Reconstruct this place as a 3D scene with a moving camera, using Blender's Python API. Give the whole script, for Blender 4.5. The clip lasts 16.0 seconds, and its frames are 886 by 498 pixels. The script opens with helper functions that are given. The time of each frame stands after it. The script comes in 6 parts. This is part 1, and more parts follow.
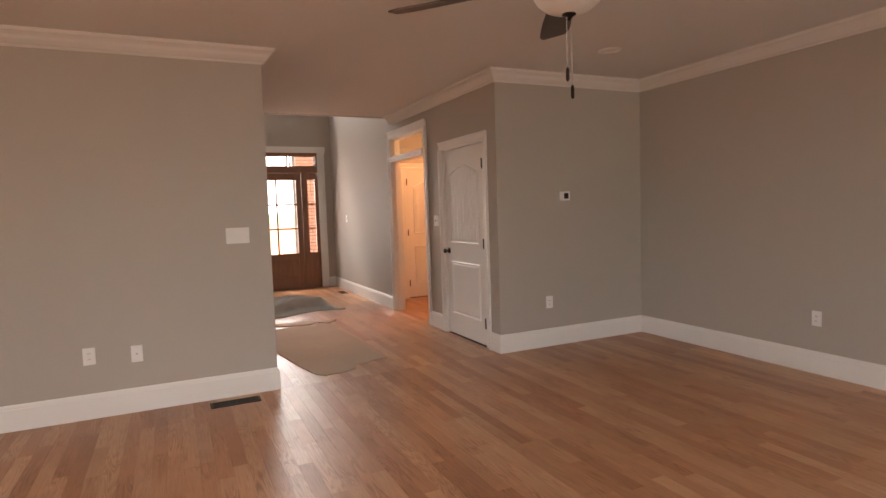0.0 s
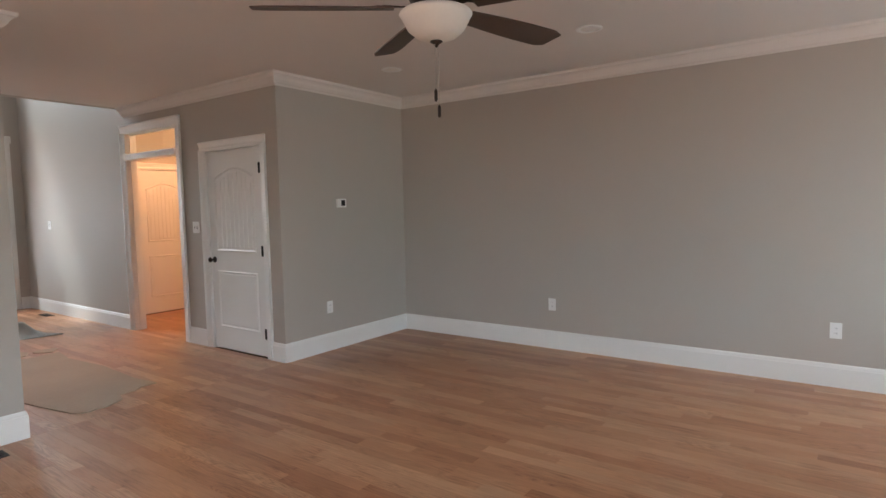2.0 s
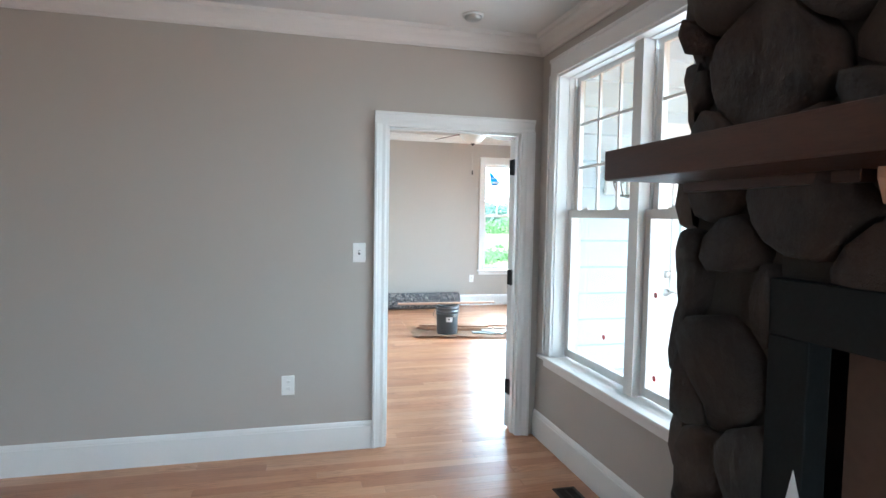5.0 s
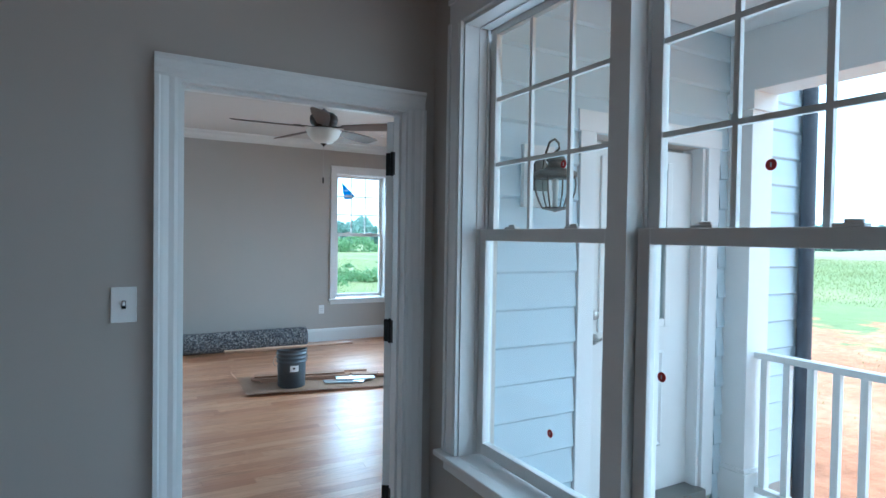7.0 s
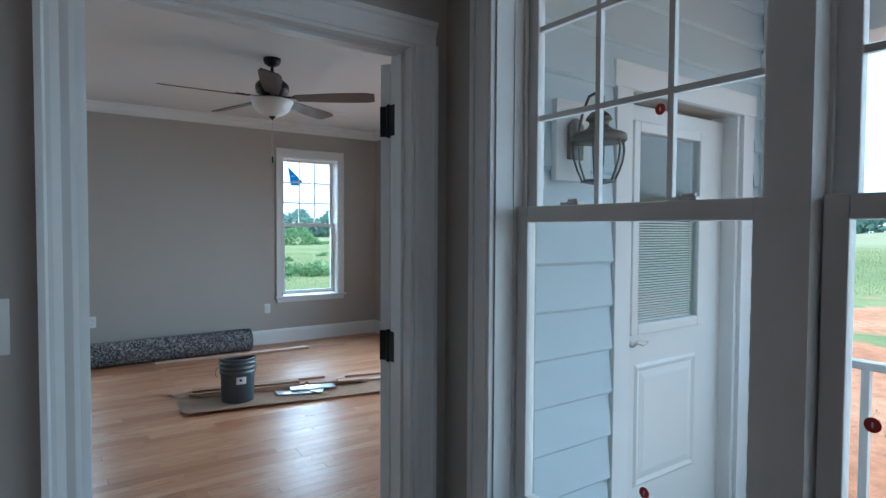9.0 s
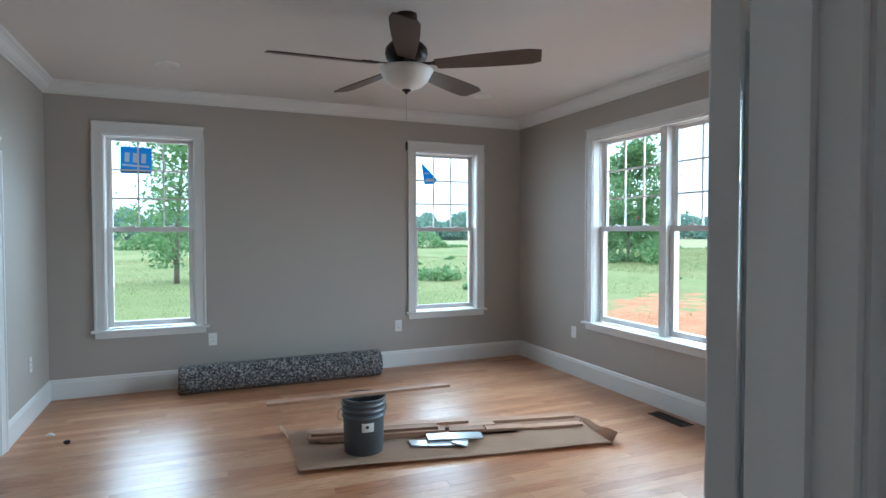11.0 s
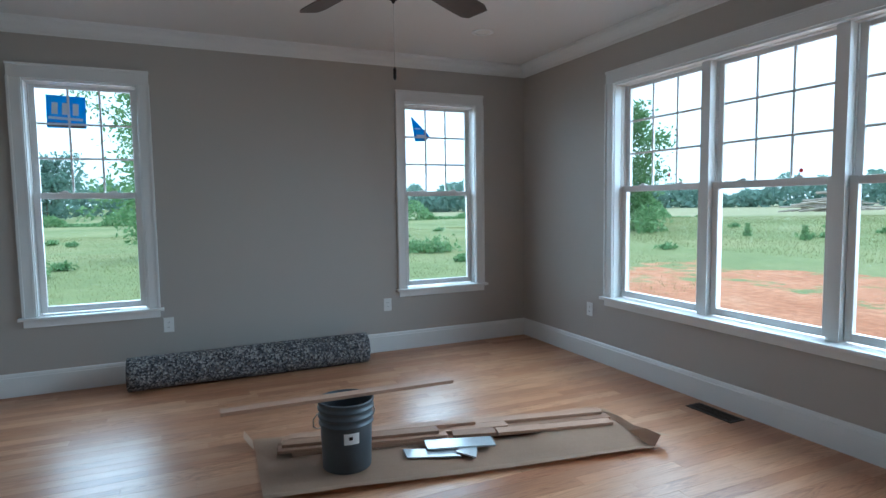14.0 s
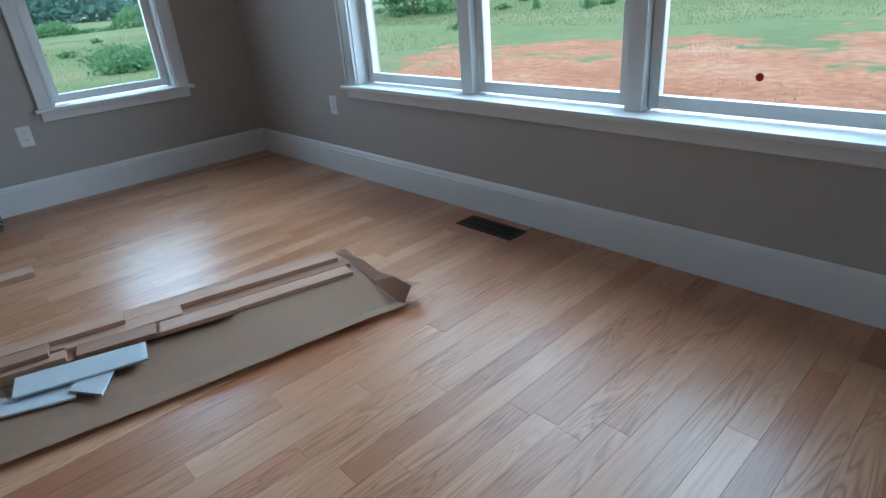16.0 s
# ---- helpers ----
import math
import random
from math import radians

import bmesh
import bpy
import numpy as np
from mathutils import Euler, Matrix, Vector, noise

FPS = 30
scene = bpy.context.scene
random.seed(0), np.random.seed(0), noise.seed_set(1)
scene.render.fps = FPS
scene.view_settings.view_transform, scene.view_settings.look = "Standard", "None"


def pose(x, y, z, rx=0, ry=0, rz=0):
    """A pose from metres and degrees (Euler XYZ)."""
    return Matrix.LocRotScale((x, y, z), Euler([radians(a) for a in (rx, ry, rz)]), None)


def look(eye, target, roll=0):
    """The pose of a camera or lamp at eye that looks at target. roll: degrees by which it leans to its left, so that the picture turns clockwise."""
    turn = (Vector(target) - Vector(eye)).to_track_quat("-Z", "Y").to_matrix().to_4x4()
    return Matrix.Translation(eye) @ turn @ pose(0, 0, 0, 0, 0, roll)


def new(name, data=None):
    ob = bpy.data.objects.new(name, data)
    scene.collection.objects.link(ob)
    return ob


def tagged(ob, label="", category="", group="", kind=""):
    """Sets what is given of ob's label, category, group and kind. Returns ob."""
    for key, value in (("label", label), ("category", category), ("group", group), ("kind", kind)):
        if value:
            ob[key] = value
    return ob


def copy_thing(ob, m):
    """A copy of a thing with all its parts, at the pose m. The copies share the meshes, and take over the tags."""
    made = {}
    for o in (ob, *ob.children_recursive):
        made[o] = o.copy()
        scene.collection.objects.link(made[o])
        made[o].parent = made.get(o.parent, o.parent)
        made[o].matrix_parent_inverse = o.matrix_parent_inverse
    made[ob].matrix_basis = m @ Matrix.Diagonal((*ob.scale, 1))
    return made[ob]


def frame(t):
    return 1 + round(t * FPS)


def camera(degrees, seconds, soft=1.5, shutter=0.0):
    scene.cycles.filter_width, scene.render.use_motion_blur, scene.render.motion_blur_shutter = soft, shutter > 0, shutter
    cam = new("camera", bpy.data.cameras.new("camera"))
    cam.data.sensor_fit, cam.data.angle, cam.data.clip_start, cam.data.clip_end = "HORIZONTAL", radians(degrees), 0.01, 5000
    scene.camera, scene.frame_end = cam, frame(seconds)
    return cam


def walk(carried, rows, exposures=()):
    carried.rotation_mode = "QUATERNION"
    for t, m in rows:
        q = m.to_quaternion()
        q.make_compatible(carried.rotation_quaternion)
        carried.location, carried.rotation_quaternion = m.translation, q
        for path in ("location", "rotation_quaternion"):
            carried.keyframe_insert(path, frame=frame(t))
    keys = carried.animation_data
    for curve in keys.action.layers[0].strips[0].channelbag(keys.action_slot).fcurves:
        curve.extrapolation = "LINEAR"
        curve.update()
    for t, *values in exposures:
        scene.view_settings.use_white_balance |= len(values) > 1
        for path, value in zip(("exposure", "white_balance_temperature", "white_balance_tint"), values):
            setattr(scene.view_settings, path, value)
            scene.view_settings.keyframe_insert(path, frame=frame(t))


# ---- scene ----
cam = camera(75.3, 16.0)
PATH = [
    (0, (-4.592, 1.17, 1.416), (-3.744, 2.976, 1.275), -1.9),
    (0.5, (-4.752, 1.334, 1.432), (-3.71, 3.036, 1.294), -1.7),
    (1, (-4.93, 1.413, 1.449), (-3.678, 2.967, 1.309), -1.5),
    (1.5, (-5.094, 1.495, 1.45), (-3.658, 2.88, 1.308), -1.4),
    (2, (-5.241, 1.549, 1.441), (-3.623, 2.716, 1.294), -1.2),
    (2.5, (-5.186, 1.665, 1.463), (-3.415, 2.582, 1.312), -0.7),
    (3, (-4.996, 1.729, 1.455), (-3.084, 2.298, 1.306), -0.1),
    (3.5, (-4.745, 1.662, 1.483), (-2.765, 1.904, 1.339), 0.5),
    (4, (-4.434, 1.676, 1.495), (-2.441, 1.595, 1.359), 0.7),
    (6.5, (-2.515, 1.314, 1.504), (-0.701, 0.473, 1.445), 1.1),
    (7, (-2.29, 1.236, 1.518), (-0.548, 0.254, 1.476), 0.9),
    (7.5, (-2.152, 1.252, 1.52), (-0.485, 0.147, 1.484), 0.7),
    (8, (-2.053, 1.3, 1.494), (-0.444, 0.113, 1.449), 0.5),
    (8.5, (-1.864, 1.245, 1.469), (-0.268, 0.043, 1.41), 0.4),
    (9, (-1.577, 1.135, 1.483), (0.051, -0.024, 1.414), 0.3),
    (9.5, (-1.25, 1.037, 1.467), (0.429, -0.046, 1.397), 0.4),
    (12, (-0.046, 0.673, 1.523), (1.85, 0.039, 1.467), 0.0),
    (12.5, (0.007, 0.708, 1.516), (1.91, 0.095, 1.459), 0.3),
    (13, (0.06, 0.738, 1.487), (1.96, 0.116, 1.427), 0.4),
    (13.5, (0.208, 0.672, 1.448), (2.093, 0.011, 1.357), 0.3),
    (14, (0.426, 0.49, 1.426), (2.244, -0.329, 1.269), -0.8),
    (14.5, (0.73, 0.257, 1.38), (2.469, -0.704, 1.148), -2.0),
    (15, (0.956, -0.077, 1.305), (2.572, -1.203, 0.958), -3.2),
    (15.5, (1.146, -0.438, 1.247), (2.637, -1.647, 0.684), -4.6),
    (16, (1.302, -0.76, 1.125), (2.657, -1.968, 0.286), -4.8),
]
walk(cam, [(t, look(eye, target, roll)) for t, eye, target, roll in PATH], [
    (0.0, 1.4, 8050, 26), (1.0, 1.44, 7200, 19), (2.5, 1.74, 6000, 9), (3.5, 2.05, 5900, 7), (4.2, 2.02, 5850, 6), (6.3, 0.78, 4700, -1), (8.0, 0.0, 4850, 0), (9.7, -0.18, 5050, 2),
    (12.0, 0.02, 5400, 4), (12.6, -0.12, 5300, 3), (13.5, -0.25, 5150, 2), (14.5, -0.64, 4950, 1), (16.0, -0.7, 4900, 1)])

# ---- daylight: an overcast sky, a wide soft sun ----
world = bpy.data.worlds.new("overcast_sky")
scene.world = world
world.use_nodes = True
wn = world.node_tree
sky = wn.nodes.new("ShaderNodeTexSky")
sky.sky_type = "NISHITA"
sky.sun_disc = False
sky.sun_elevation = radians(50)
sky.sun_rotation = radians(200)
sky.air_density, sky.dust_density, sky.ozone_density = 1.0, 6.0, 1.0
wmix = wn.nodes.new("ShaderNodeMixRGB")
wmix.inputs["Fac"].default_value = 0.72
wmix.inputs["Color2"].default_value = (21.0, 22.0, 22.8, 1)
wn.links.new(sky.outputs["Color"], wmix.inputs["Color1"])
wn.links.new(wmix.outputs["Color"], wn.nodes["Background"].inputs["Color"])
wn.nodes["Background"].inputs["Strength"].default_value = 0.15

sun_data = bpy.data.lights.new("sun", "SUN")
sun_data.energy, sun_data.angle, sun_data.color = 2.6, radians(12), (1.0, 0.97, 0.92)
sun = new("sun", sun_data)
sun.matrix_world = look((-9, 13, 30), (0, 0, 0))
# the sky's light at the openings: place, turn (its -Z points into the room), width, height, radiance
SKYLIGHT = (0.87, 0.95, 1.0)


def opening_lamp(name, x, y, z, turn, w, h, radiance, tilt=36, colour=SKYLIGHT):
    d = bpy.data.lights.new(name, "AREA")
    d.shape, d.size, d.size_y = "RECTANGLE", w, h
    d.energy, d.color, d.spread = radiance * math.pi * w * h, colour, radians(135)
    new(name, d).matrix_world = pose(x, y, z, 90 - tilt, 0, turn)


opening_lamp("skylight_bedroom_south", 2.93, -3.55, 1.7, 0, 3.4, 2.1, 6.8)
opening_lamp("skylight_bedroom_east_a", 6.4, 1.15, 1.7, 90, 1.1, 2.1, 6.6)
opening_lamp("skylight_bedroom_east_b", 6.4, -1.888, 1.7, 90, 1.1, 2.1, 6.6)
opening_lamp("skylight_bath", 6.4, 3.35, 1.7, 90, 1.1, 2.1, 5.0)
opening_lamp("skylight_living_south_a", -1.0625, -0.24, 1.5, 0, 1.6, 1.8, 0.95, 8)
opening_lamp("skylight_living_south_b", -5.2, -0.70, 1.7, 0, 2.0, 2.1, 1.4)
opening_lamp("skylight_living_west", -8.3, 2.6, 1.7, -90, 3.4, 2.1, 0.75)
opening_lamp("skylight_foyer", -2.8, 12.2, 4.25, 180, 1.2, 1.4, 2.2, 40)
opening_lamp("skylight_entry", -2.83, 12.5, 1.5, 180, 1.5, 1.8, 1.3)

# ---- materials ----
def nodes_of(name):
    m = bpy.data.materials.new(name)
    m.use_nodes = True
    return m, m.node_tree, m.node_tree.nodes["Principled BSDF"]


def mixed(nt, kind, fac, a, b):
    n = nt.nodes.new("ShaderNodeMixRGB")
    n.blend_type = kind
    for key, value in (("Fac", fac), ("Color1", a), ("Color2", b)):
        if hasattr(value, "links"):
            nt.links.new(value, n.inputs[key])
        else:
            n.inputs[key].default_value = value if key == "Fac" else (*value, 1)
    return n.outputs["Color"]


def ramped(nt, fac, stops):
    n = nt.nodes.new("ShaderNodeValToRGB")
    e = n.color_ramp.elements
    while len(e) < len(stops):
        e.new(0.5)
    for i, (p, c) in enumerate(stops):
        e[i].position, e[i].color = p, (*c, 1)
    nt.links.new(fac, n.inputs["Fac"])
    return n.outputs["Color"]


def place_of(nt, scale=(1, 1, 1), shift=None):
    g = nt.nodes.new("ShaderNodeNewGeometry")
    m = nt.nodes.new("ShaderNodeMapping")
    m.inputs["Scale"].default_value = scale
    nt.links.new(g.outputs["Position"], m.inputs["Vector"])
    if shift is not None:
        nt.links.new(shift, m.inputs["Location"])
    return m.outputs["Vector"]


def noise_of(nt, vec, scale, detail=4.0, rough=0.55, warp=0.0):
    n = nt.nodes.new("ShaderNodeTexNoise")
    n.inputs["Scale"].default_value, n.inputs["Detail"].default_value = scale, detail
    n.inputs["Roughness"].default_value, n.inputs["Distortion"].default_value = rough, warp
    nt.links.new(vec, n.inputs["Vector"])
    return n.outputs["Fac"]


def bumped(nt, p, height, strength, distance=0.01):
    b = nt.nodes.new("ShaderNodeBump")
    b.inputs["Strength"].default_value, b.inputs["Distance"].default_value = strength, distance
    nt.links.new(height, b.inputs["Height"])
    nt.links.new(b.outputs["Normal"], p.inputs["Normal"])


def surf(name, a, b, big=1.5, fine=60.0, rough=0.6, bump=0.1, metal=0.0, stretch=(1, 1, 1), spread=0.08, dist=0.004, spec=0.5):
    """A surface between two near colours, uneven at two scales, with fine relief and uneven gloss."""
    m, nt, p = nodes_of(name)
    v = place_of(nt, stretch)
    n1, n2 = noise_of(nt, v, big), noise_of(nt, v, fine, 3)
    f = mixed(nt, "MIX", 0.35, n1, n2)
    nt.links.new(ramped(nt, f, [(0.3, a), (0.7, b)]), p.inputs["Base Color"])
    r = nt.nodes.new("ShaderNodeMapRange")
    r.inputs["To Min"].default_value, r.inputs["To Max"].default_value = rough - spread, rough + spread
    nt.links.new(n1, r.inputs["Value"])
    nt.links.new(r.outputs["Result"], p.inputs["Roughness"])
    p.inputs["Metallic"].default_value = metal
    p.inputs["Specular IOR Level"].default_value = spec
    if bump:
        bumped(nt, p, n2, bump, dist)
    return m


def oak(name, per_object):
    """Sanded red-oak strip flooring with a satin seal, each strip of its own tone."""
    m, nt, p = nodes_of(name)
    if per_object:
        rnd = nt.nodes.new("ShaderNodeObjectInfo").outputs["Random"]
    else:
        rnd = nt.nodes.new("ShaderNodeNewGeometry").outputs["Random Per Island"]
    mul = nt.nodes.new("ShaderNodeMath")
    mul.operation = "MULTIPLY"
    mul.inputs[1].default_value = 37.0
    nt.links.new(rnd, mul.inputs[0])
    v = place_of(nt, (1, 1, 1), mul.outputs[0])
    vl = place_of(nt, (11, 0.85, 1), mul.outputs[0])
    vf = place_of(nt, (160, 5, 1), mul.outputs[0])
    tone = ramped(nt, rnd, [(0.0, (0.45, 0.205, 0.105)), (0.2, (0.55, 0.275, 0.148)), (0.55, (0.61, 0.33, 0.187)), (0.85, (0.665, 0.385, 0.232)), (1.0, (0.48, 0.215, 0.11))])
    wave = noise_of(nt, vl, 1.5, 2, 0.45, 0.9)
    rings = nt.nodes.new("ShaderNodeMath")
    rings.operation = "PINGPONG"
    rings.inputs[1].default_value = 0.045
    nt.links.new(wave, rings.inputs[0])
    ringc = ramped(nt, rings.outputs[0], [(0.0, (0.52, 0.42, 0.35)), (0.016, (0.84, 0.79, 0.75)), (0.045, (1.08, 1.06, 1.04))])
    pores = ramped(nt, noise_of(nt, vf, 1.0, 3, 0.6), [(0.36, (0.68, 0.6, 0.54)), (0.5, (1, 1, 1))])
    blot = ramped(nt, noise_of(nt, v, 1.3, 3), [(0.3, (0.74, 0.70, 0.66)), (0.7, (0.96, 0.94, 0.92))])
    c = mixed(nt, "MULTIPLY", ramped(nt, noise_of(nt, v, 1.9, 2), [(0.42, (0.12, 0.12, 0.12)), (0.62, (0.78, 0.78, 0.78))]), tone, ringc)
    c = mixed(nt, "MULTIPLY", 0.38, c, pores)
    c = mixed(nt, "MULTIPLY", 1.0, c, blot)
    nt.links.new(c, p.inputs["Base Color"])
    r = nt.nodes.new("ShaderNodeMapRange")
    r.inputs["To Min"].default_value, r.inputs["To Max"].default_value = 0.26, 0.42
    nt.links.new(noise_of(nt, v, 2.2, 3), r.inputs["Value"])
    nt.links.new(r.outputs["Result"], p.inputs["Roughness"])
    bumped(nt, p, noise_of(nt, vf, 1.0, 2), 0.12, 0.001)
    return m


def clear_glass(name, tint=(0.95, 0.987, 0.99)):
    m = bpy.data.materials.new(name)
    m.use_nodes = True
    nt = m.node_tree
    nt.nodes.remove(nt.nodes["Principled BSDF"])
    tr, gl, lw, pw, mx = (nt.nodes.new("ShaderNode" + k) for k in ("BsdfTransparent", "BsdfGlossy", "LayerWeight", "Math", "MixShader"))
    tr.inputs["Color"].default_value = (*tint, 1)
    gl.inputs["Roughness"].default_value = 0.012
    lw.inputs["Blend"].default_value = 0.5
    pw.operation = "MULTIPLY_ADD"
    cube = nt.nodes.new("ShaderNodeMath")
    cube.operation = "POWER"
    cube.inputs[1].default_value = 4.0
    nt.links.new(lw.outputs["Facing"], cube.inputs[0])
    nt.links.new(cube.outputs[0], pw.inputs[0])
    pw.inputs[1].default_value, pw.inputs[2].default_value = 0.7, 0.014
    nt.links.new(pw.outputs[0], mx.inputs["Fac"])
    nt.links.new(tr.outputs["BSDF"], mx.inputs[1])
    nt.links.new(gl.outputs["BSDF"], mx.inputs[2])
    nt.links.new(mx.outputs["Shader"], nt.nodes["Material Output"].inputs["Surface"])
    return m


def chips_mat(name):
    """Rebond carpet padding: pressed foam crumbs, mostly grey."""
    m, nt, p = nodes_of(name)
    v = place_of(nt)
    vo = nt.nodes.new("ShaderNodeTexVoronoi")
    vo.inputs["Scale"].default_value = 78
    nt.links.new(v, vo.inputs["Vector"])
    bw = nt.nodes.new("ShaderNodeSeparateColor")
    nt.links.new(vo.outputs["Color"], bw.inputs["Color"])
    c = ramped(nt, bw.outputs["Red"], [(0.0, (0.02, 0.022, 0.028)), (0.4, (0.09, 0.09, 0.1)), (0.62, (0.2, 0.2, 0.21)), (0.8, (0.42, 0.4, 0.38)), (0.95, (0.16, 0.14, 0.13))])
    nt.links.new(mixed(nt, "MULTIPLY", 0.6, c, ramped(nt, noise_of(nt, v, 240, 2), [(0.3, (0.5, 0.5, 0.5)), (0.7, (1.2, 1.2, 1.2))])), p.inputs["Base Color"])
    p.inputs["Roughness"].default_value = 0.95
    bumped(nt, p, vo.outputs["Distance"], 0.7, 0.01)
    return m


def ground_mat(name):
    """Mown and rough grass over red clay, bare round the house."""
    m, nt, p = nodes_of(name)
    v = place_of(nt)
    sep = nt.nodes.new("ShaderNodeSeparateXYZ")
    nt.links.new(v, sep.inputs["Vector"])
    grass = ramped(nt, noise_of(nt, v, 0.12, 5), [(0.3, (0.16, 0.20, 0.075)), (0.5, (0.215, 0.25, 0.10)), (0.7, (0.30, 0.295, 0.14))])
    grass = mixed(nt, "MULTIPLY", 0.7, grass, ramped(nt, noise_of(nt, v, 3.0, 6), [(0.3, (0.7, 0.74, 0.66)), (0.7, (1.15, 1.12, 1.06))]))
    clay = ramped(nt, noise_of(nt, v, 0.6, 6), [(0.3, (0.43, 0.17, 0.08)), (0.55, (0.54, 0.245, 0.13)), (0.75, (0.60, 0.34, 0.205))])
    clay = mixed(nt, "MULTIPLY", 0.8, clay, ramped(nt, noise_of(nt, v, 5, 7, 0.7), [(0.36, (0.62, 0.56, 0.5)), (0.62, (1.12, 1.12, 1.12))]))
    # distance from the house's south and east sides, roughened by noise
    def lin(src, mul, add):
        n = nt.nodes.new("ShaderNodeMath")
        n.operation = "MULTIPLY_ADD"
        n.inputs[1].default_value, n.inputs[2].default_value = mul, add
        nt.links.new(src, n.inputs[0])
        return n.outputs[0]
    def op(kind, a, b):
        n = nt.nodes.new("ShaderNodeMath")
        n.operation = kind
        nt.links.new(a, n.inputs[0]), nt.links.new(b, n.inputs[1])
        return n.outputs[0]
    south = lin(sep.outputs["Y"], 1 / 15.5, 20.5 / 15.5)     # 1 near the house, 0 past y = -20
    east = lin(sep.outputs["X"], -1 / 8.0, 15 / 8.0)
    band = op("MINIMUM", south, east)
    rough = lin(noise_of(nt, v, 0.26, 8, 0.68), 4.2, -2.2)
    mask = op("ADD", lin(band, 1.7, 0.0), rough)
    upslope = op("ADD", lin(sep.outputs["Y"], -1 / 30.0, -34 / 30.0), lin(noise_of(nt, v, 0.09, 5), 1.6, -0.8))
    grass = mixed(nt, "MIX", ramped(nt, upslope, [(0.1, (0, 0, 0)), (0.6, (0.75, 0.75, 0.75))]), grass, (0.34, 0.315, 0.185))
    c = mixed(nt, "MIX", ramped(nt, mask, [(0.45, (0, 0, 0)), (0.6, (1, 1, 1))]), grass, clay)
    nt.links.new(c, p.inputs["Base Color"])
    p.inputs["Roughness"].default_value = 0.95
    bumped(nt, p, noise_of(nt, v, 5, 7, 0.7), 0.8, 0.08)
    return m


def leaf_mat(name, a, b, through_light=0.4):
    """Thin leaves: each its own tone, and some daylight comes through them."""
    m, nt, p = nodes_of(name)
    rnd = nt.nodes.new("ShaderNodeNewGeometry").outputs["Random Per Island"]
    c = ramped(nt, rnd, [(0.0, a), (1.0, b)])
    nt.links.new(c, p.inputs["Base Color"])
    p.inputs["Roughness"].default_value = 0.75
    tl, mx = nt.nodes.new("ShaderNodeBsdfTranslucent"), nt.nodes.new("ShaderNodeMixShader")
    nt.links.new(c, tl.inputs["Color"])
    mx.inputs["Fac"].default_value = through_light
    nt.links.new(p.outputs["BSDF"], mx.inputs[1])
    nt.links.new(tl.outputs["BSDF"], mx.inputs[2])
    nt.links.new(mx.outputs["Shader"], nt.nodes["Material Output"].inputs["Surface"])
    return m


def stone_mat(name):
    m, nt, p = nodes_of(name)
    rnd = nt.nodes.new("ShaderNodeObjectInfo").outputs["Random"]
    v = place_of(nt)
    tone = ramped(nt, rnd, [(0.0, (0.027, 0.018, 0.013)), (0.35, (0.052, 0.032, 0.023)), (0.7, (0.04, 0.029, 0.023)), (1.0, (0.07, 0.043, 0.029))])
    spot = ramped(nt, noise_of(nt, v, 9, 6, 0.65), [(0.3, (0.5, 0.48, 0.46)), (0.7, (1.25, 1.2, 1.15))])
    nt.links.new(mixed(nt, "MULTIPLY", 0.9, tone, spot), p.inputs["Base Color"])
    p.inputs["Roughness"].default_value = 0.85
    bumped(nt, p, noise_of(nt, v, 16, 8, 0.7), 0.9, 0.03)
    return m


WALL = surf("greige_wall_paint", (0.43, 0.396, 0.36), (0.452, 0.418, 0.38), 0.8, 220, 0.62, 0.10, dist=0.0015)
CEIL = surf("flat_ceiling_paint", (0.68, 0.655, 0.63), (0.71, 0.685, 0.66), 0.7, 180, 0.9, 0.12, dist=0.002)
TRIM = surf("semigloss_white_trim", (0.76, 0.765, 0.755), (0.80, 0.80, 0.79), 2.0, 90, 0.33, 0.04, dist=0.001)
DOORW = surf("semigloss_white_door", (0.74, 0.74, 0.73), (0.78, 0.78, 0.77), 2.0, 120, 0.31, 0.08, dist=0.001)
VINYL = surf("white_window_vinyl", (0.76, 0.75, 0.73), (0.80, 0.79, 0.77), 3.0, 90, 0.4, 0.03, dist=0.001)
PLATE = surf("white_plastic_plate", (0.78, 0.78, 0.77), (0.82, 0.82, 0.81), 8.0, 90, 0.35, 0.0)
OAK1, OAKN = oak("oak_strip", True), oak("oak_strips_joined", False)
SUBFLOOR = surf("dark_joint", (0.06, 0.035, 0.02), (0.10, 0.06, 0.035), 5, 80, 0.9, 0.0)
BLACK = surf("black_iron", (0.012, 0.012, 0.013), (0.022, 0.021, 0.02), 14, 120, 0.45, 0.05, 0.6)
SOOT = surf("matt_black_surround", (0.008, 0.009, 0.009), (0.016, 0.017, 0.017), 10, 90, 0.7, 0.05, spec=0.25)
AGED = surf("aged_bronze_lantern", (0.11, 0.105, 0.095), (0.19, 0.175, 0.15), 12, 90, 0.42, 0.05, 0.6)
BRONZE = surf("oil_rubbed_bronze", (0.018, 0.013, 0.011), (0.04, 0.028, 0.022), 12, 90, 0.42, 0.03, 0.7)
BLADE = surf("dark_walnut_blade", (0.045, 0.026, 0.018), (0.095, 0.055, 0.036), 5, 70, 0.42, 0.06, stretch=(3, 3, 1))
FROST = surf("frosted_glass_bowl", (0.72, 0.70, 0.66), (0.78, 0.76, 0.72), 6, 60, 0.45, 0.0)
GLASS = clear_glass("window_glass")
STONE = stone_mat("field_stone")
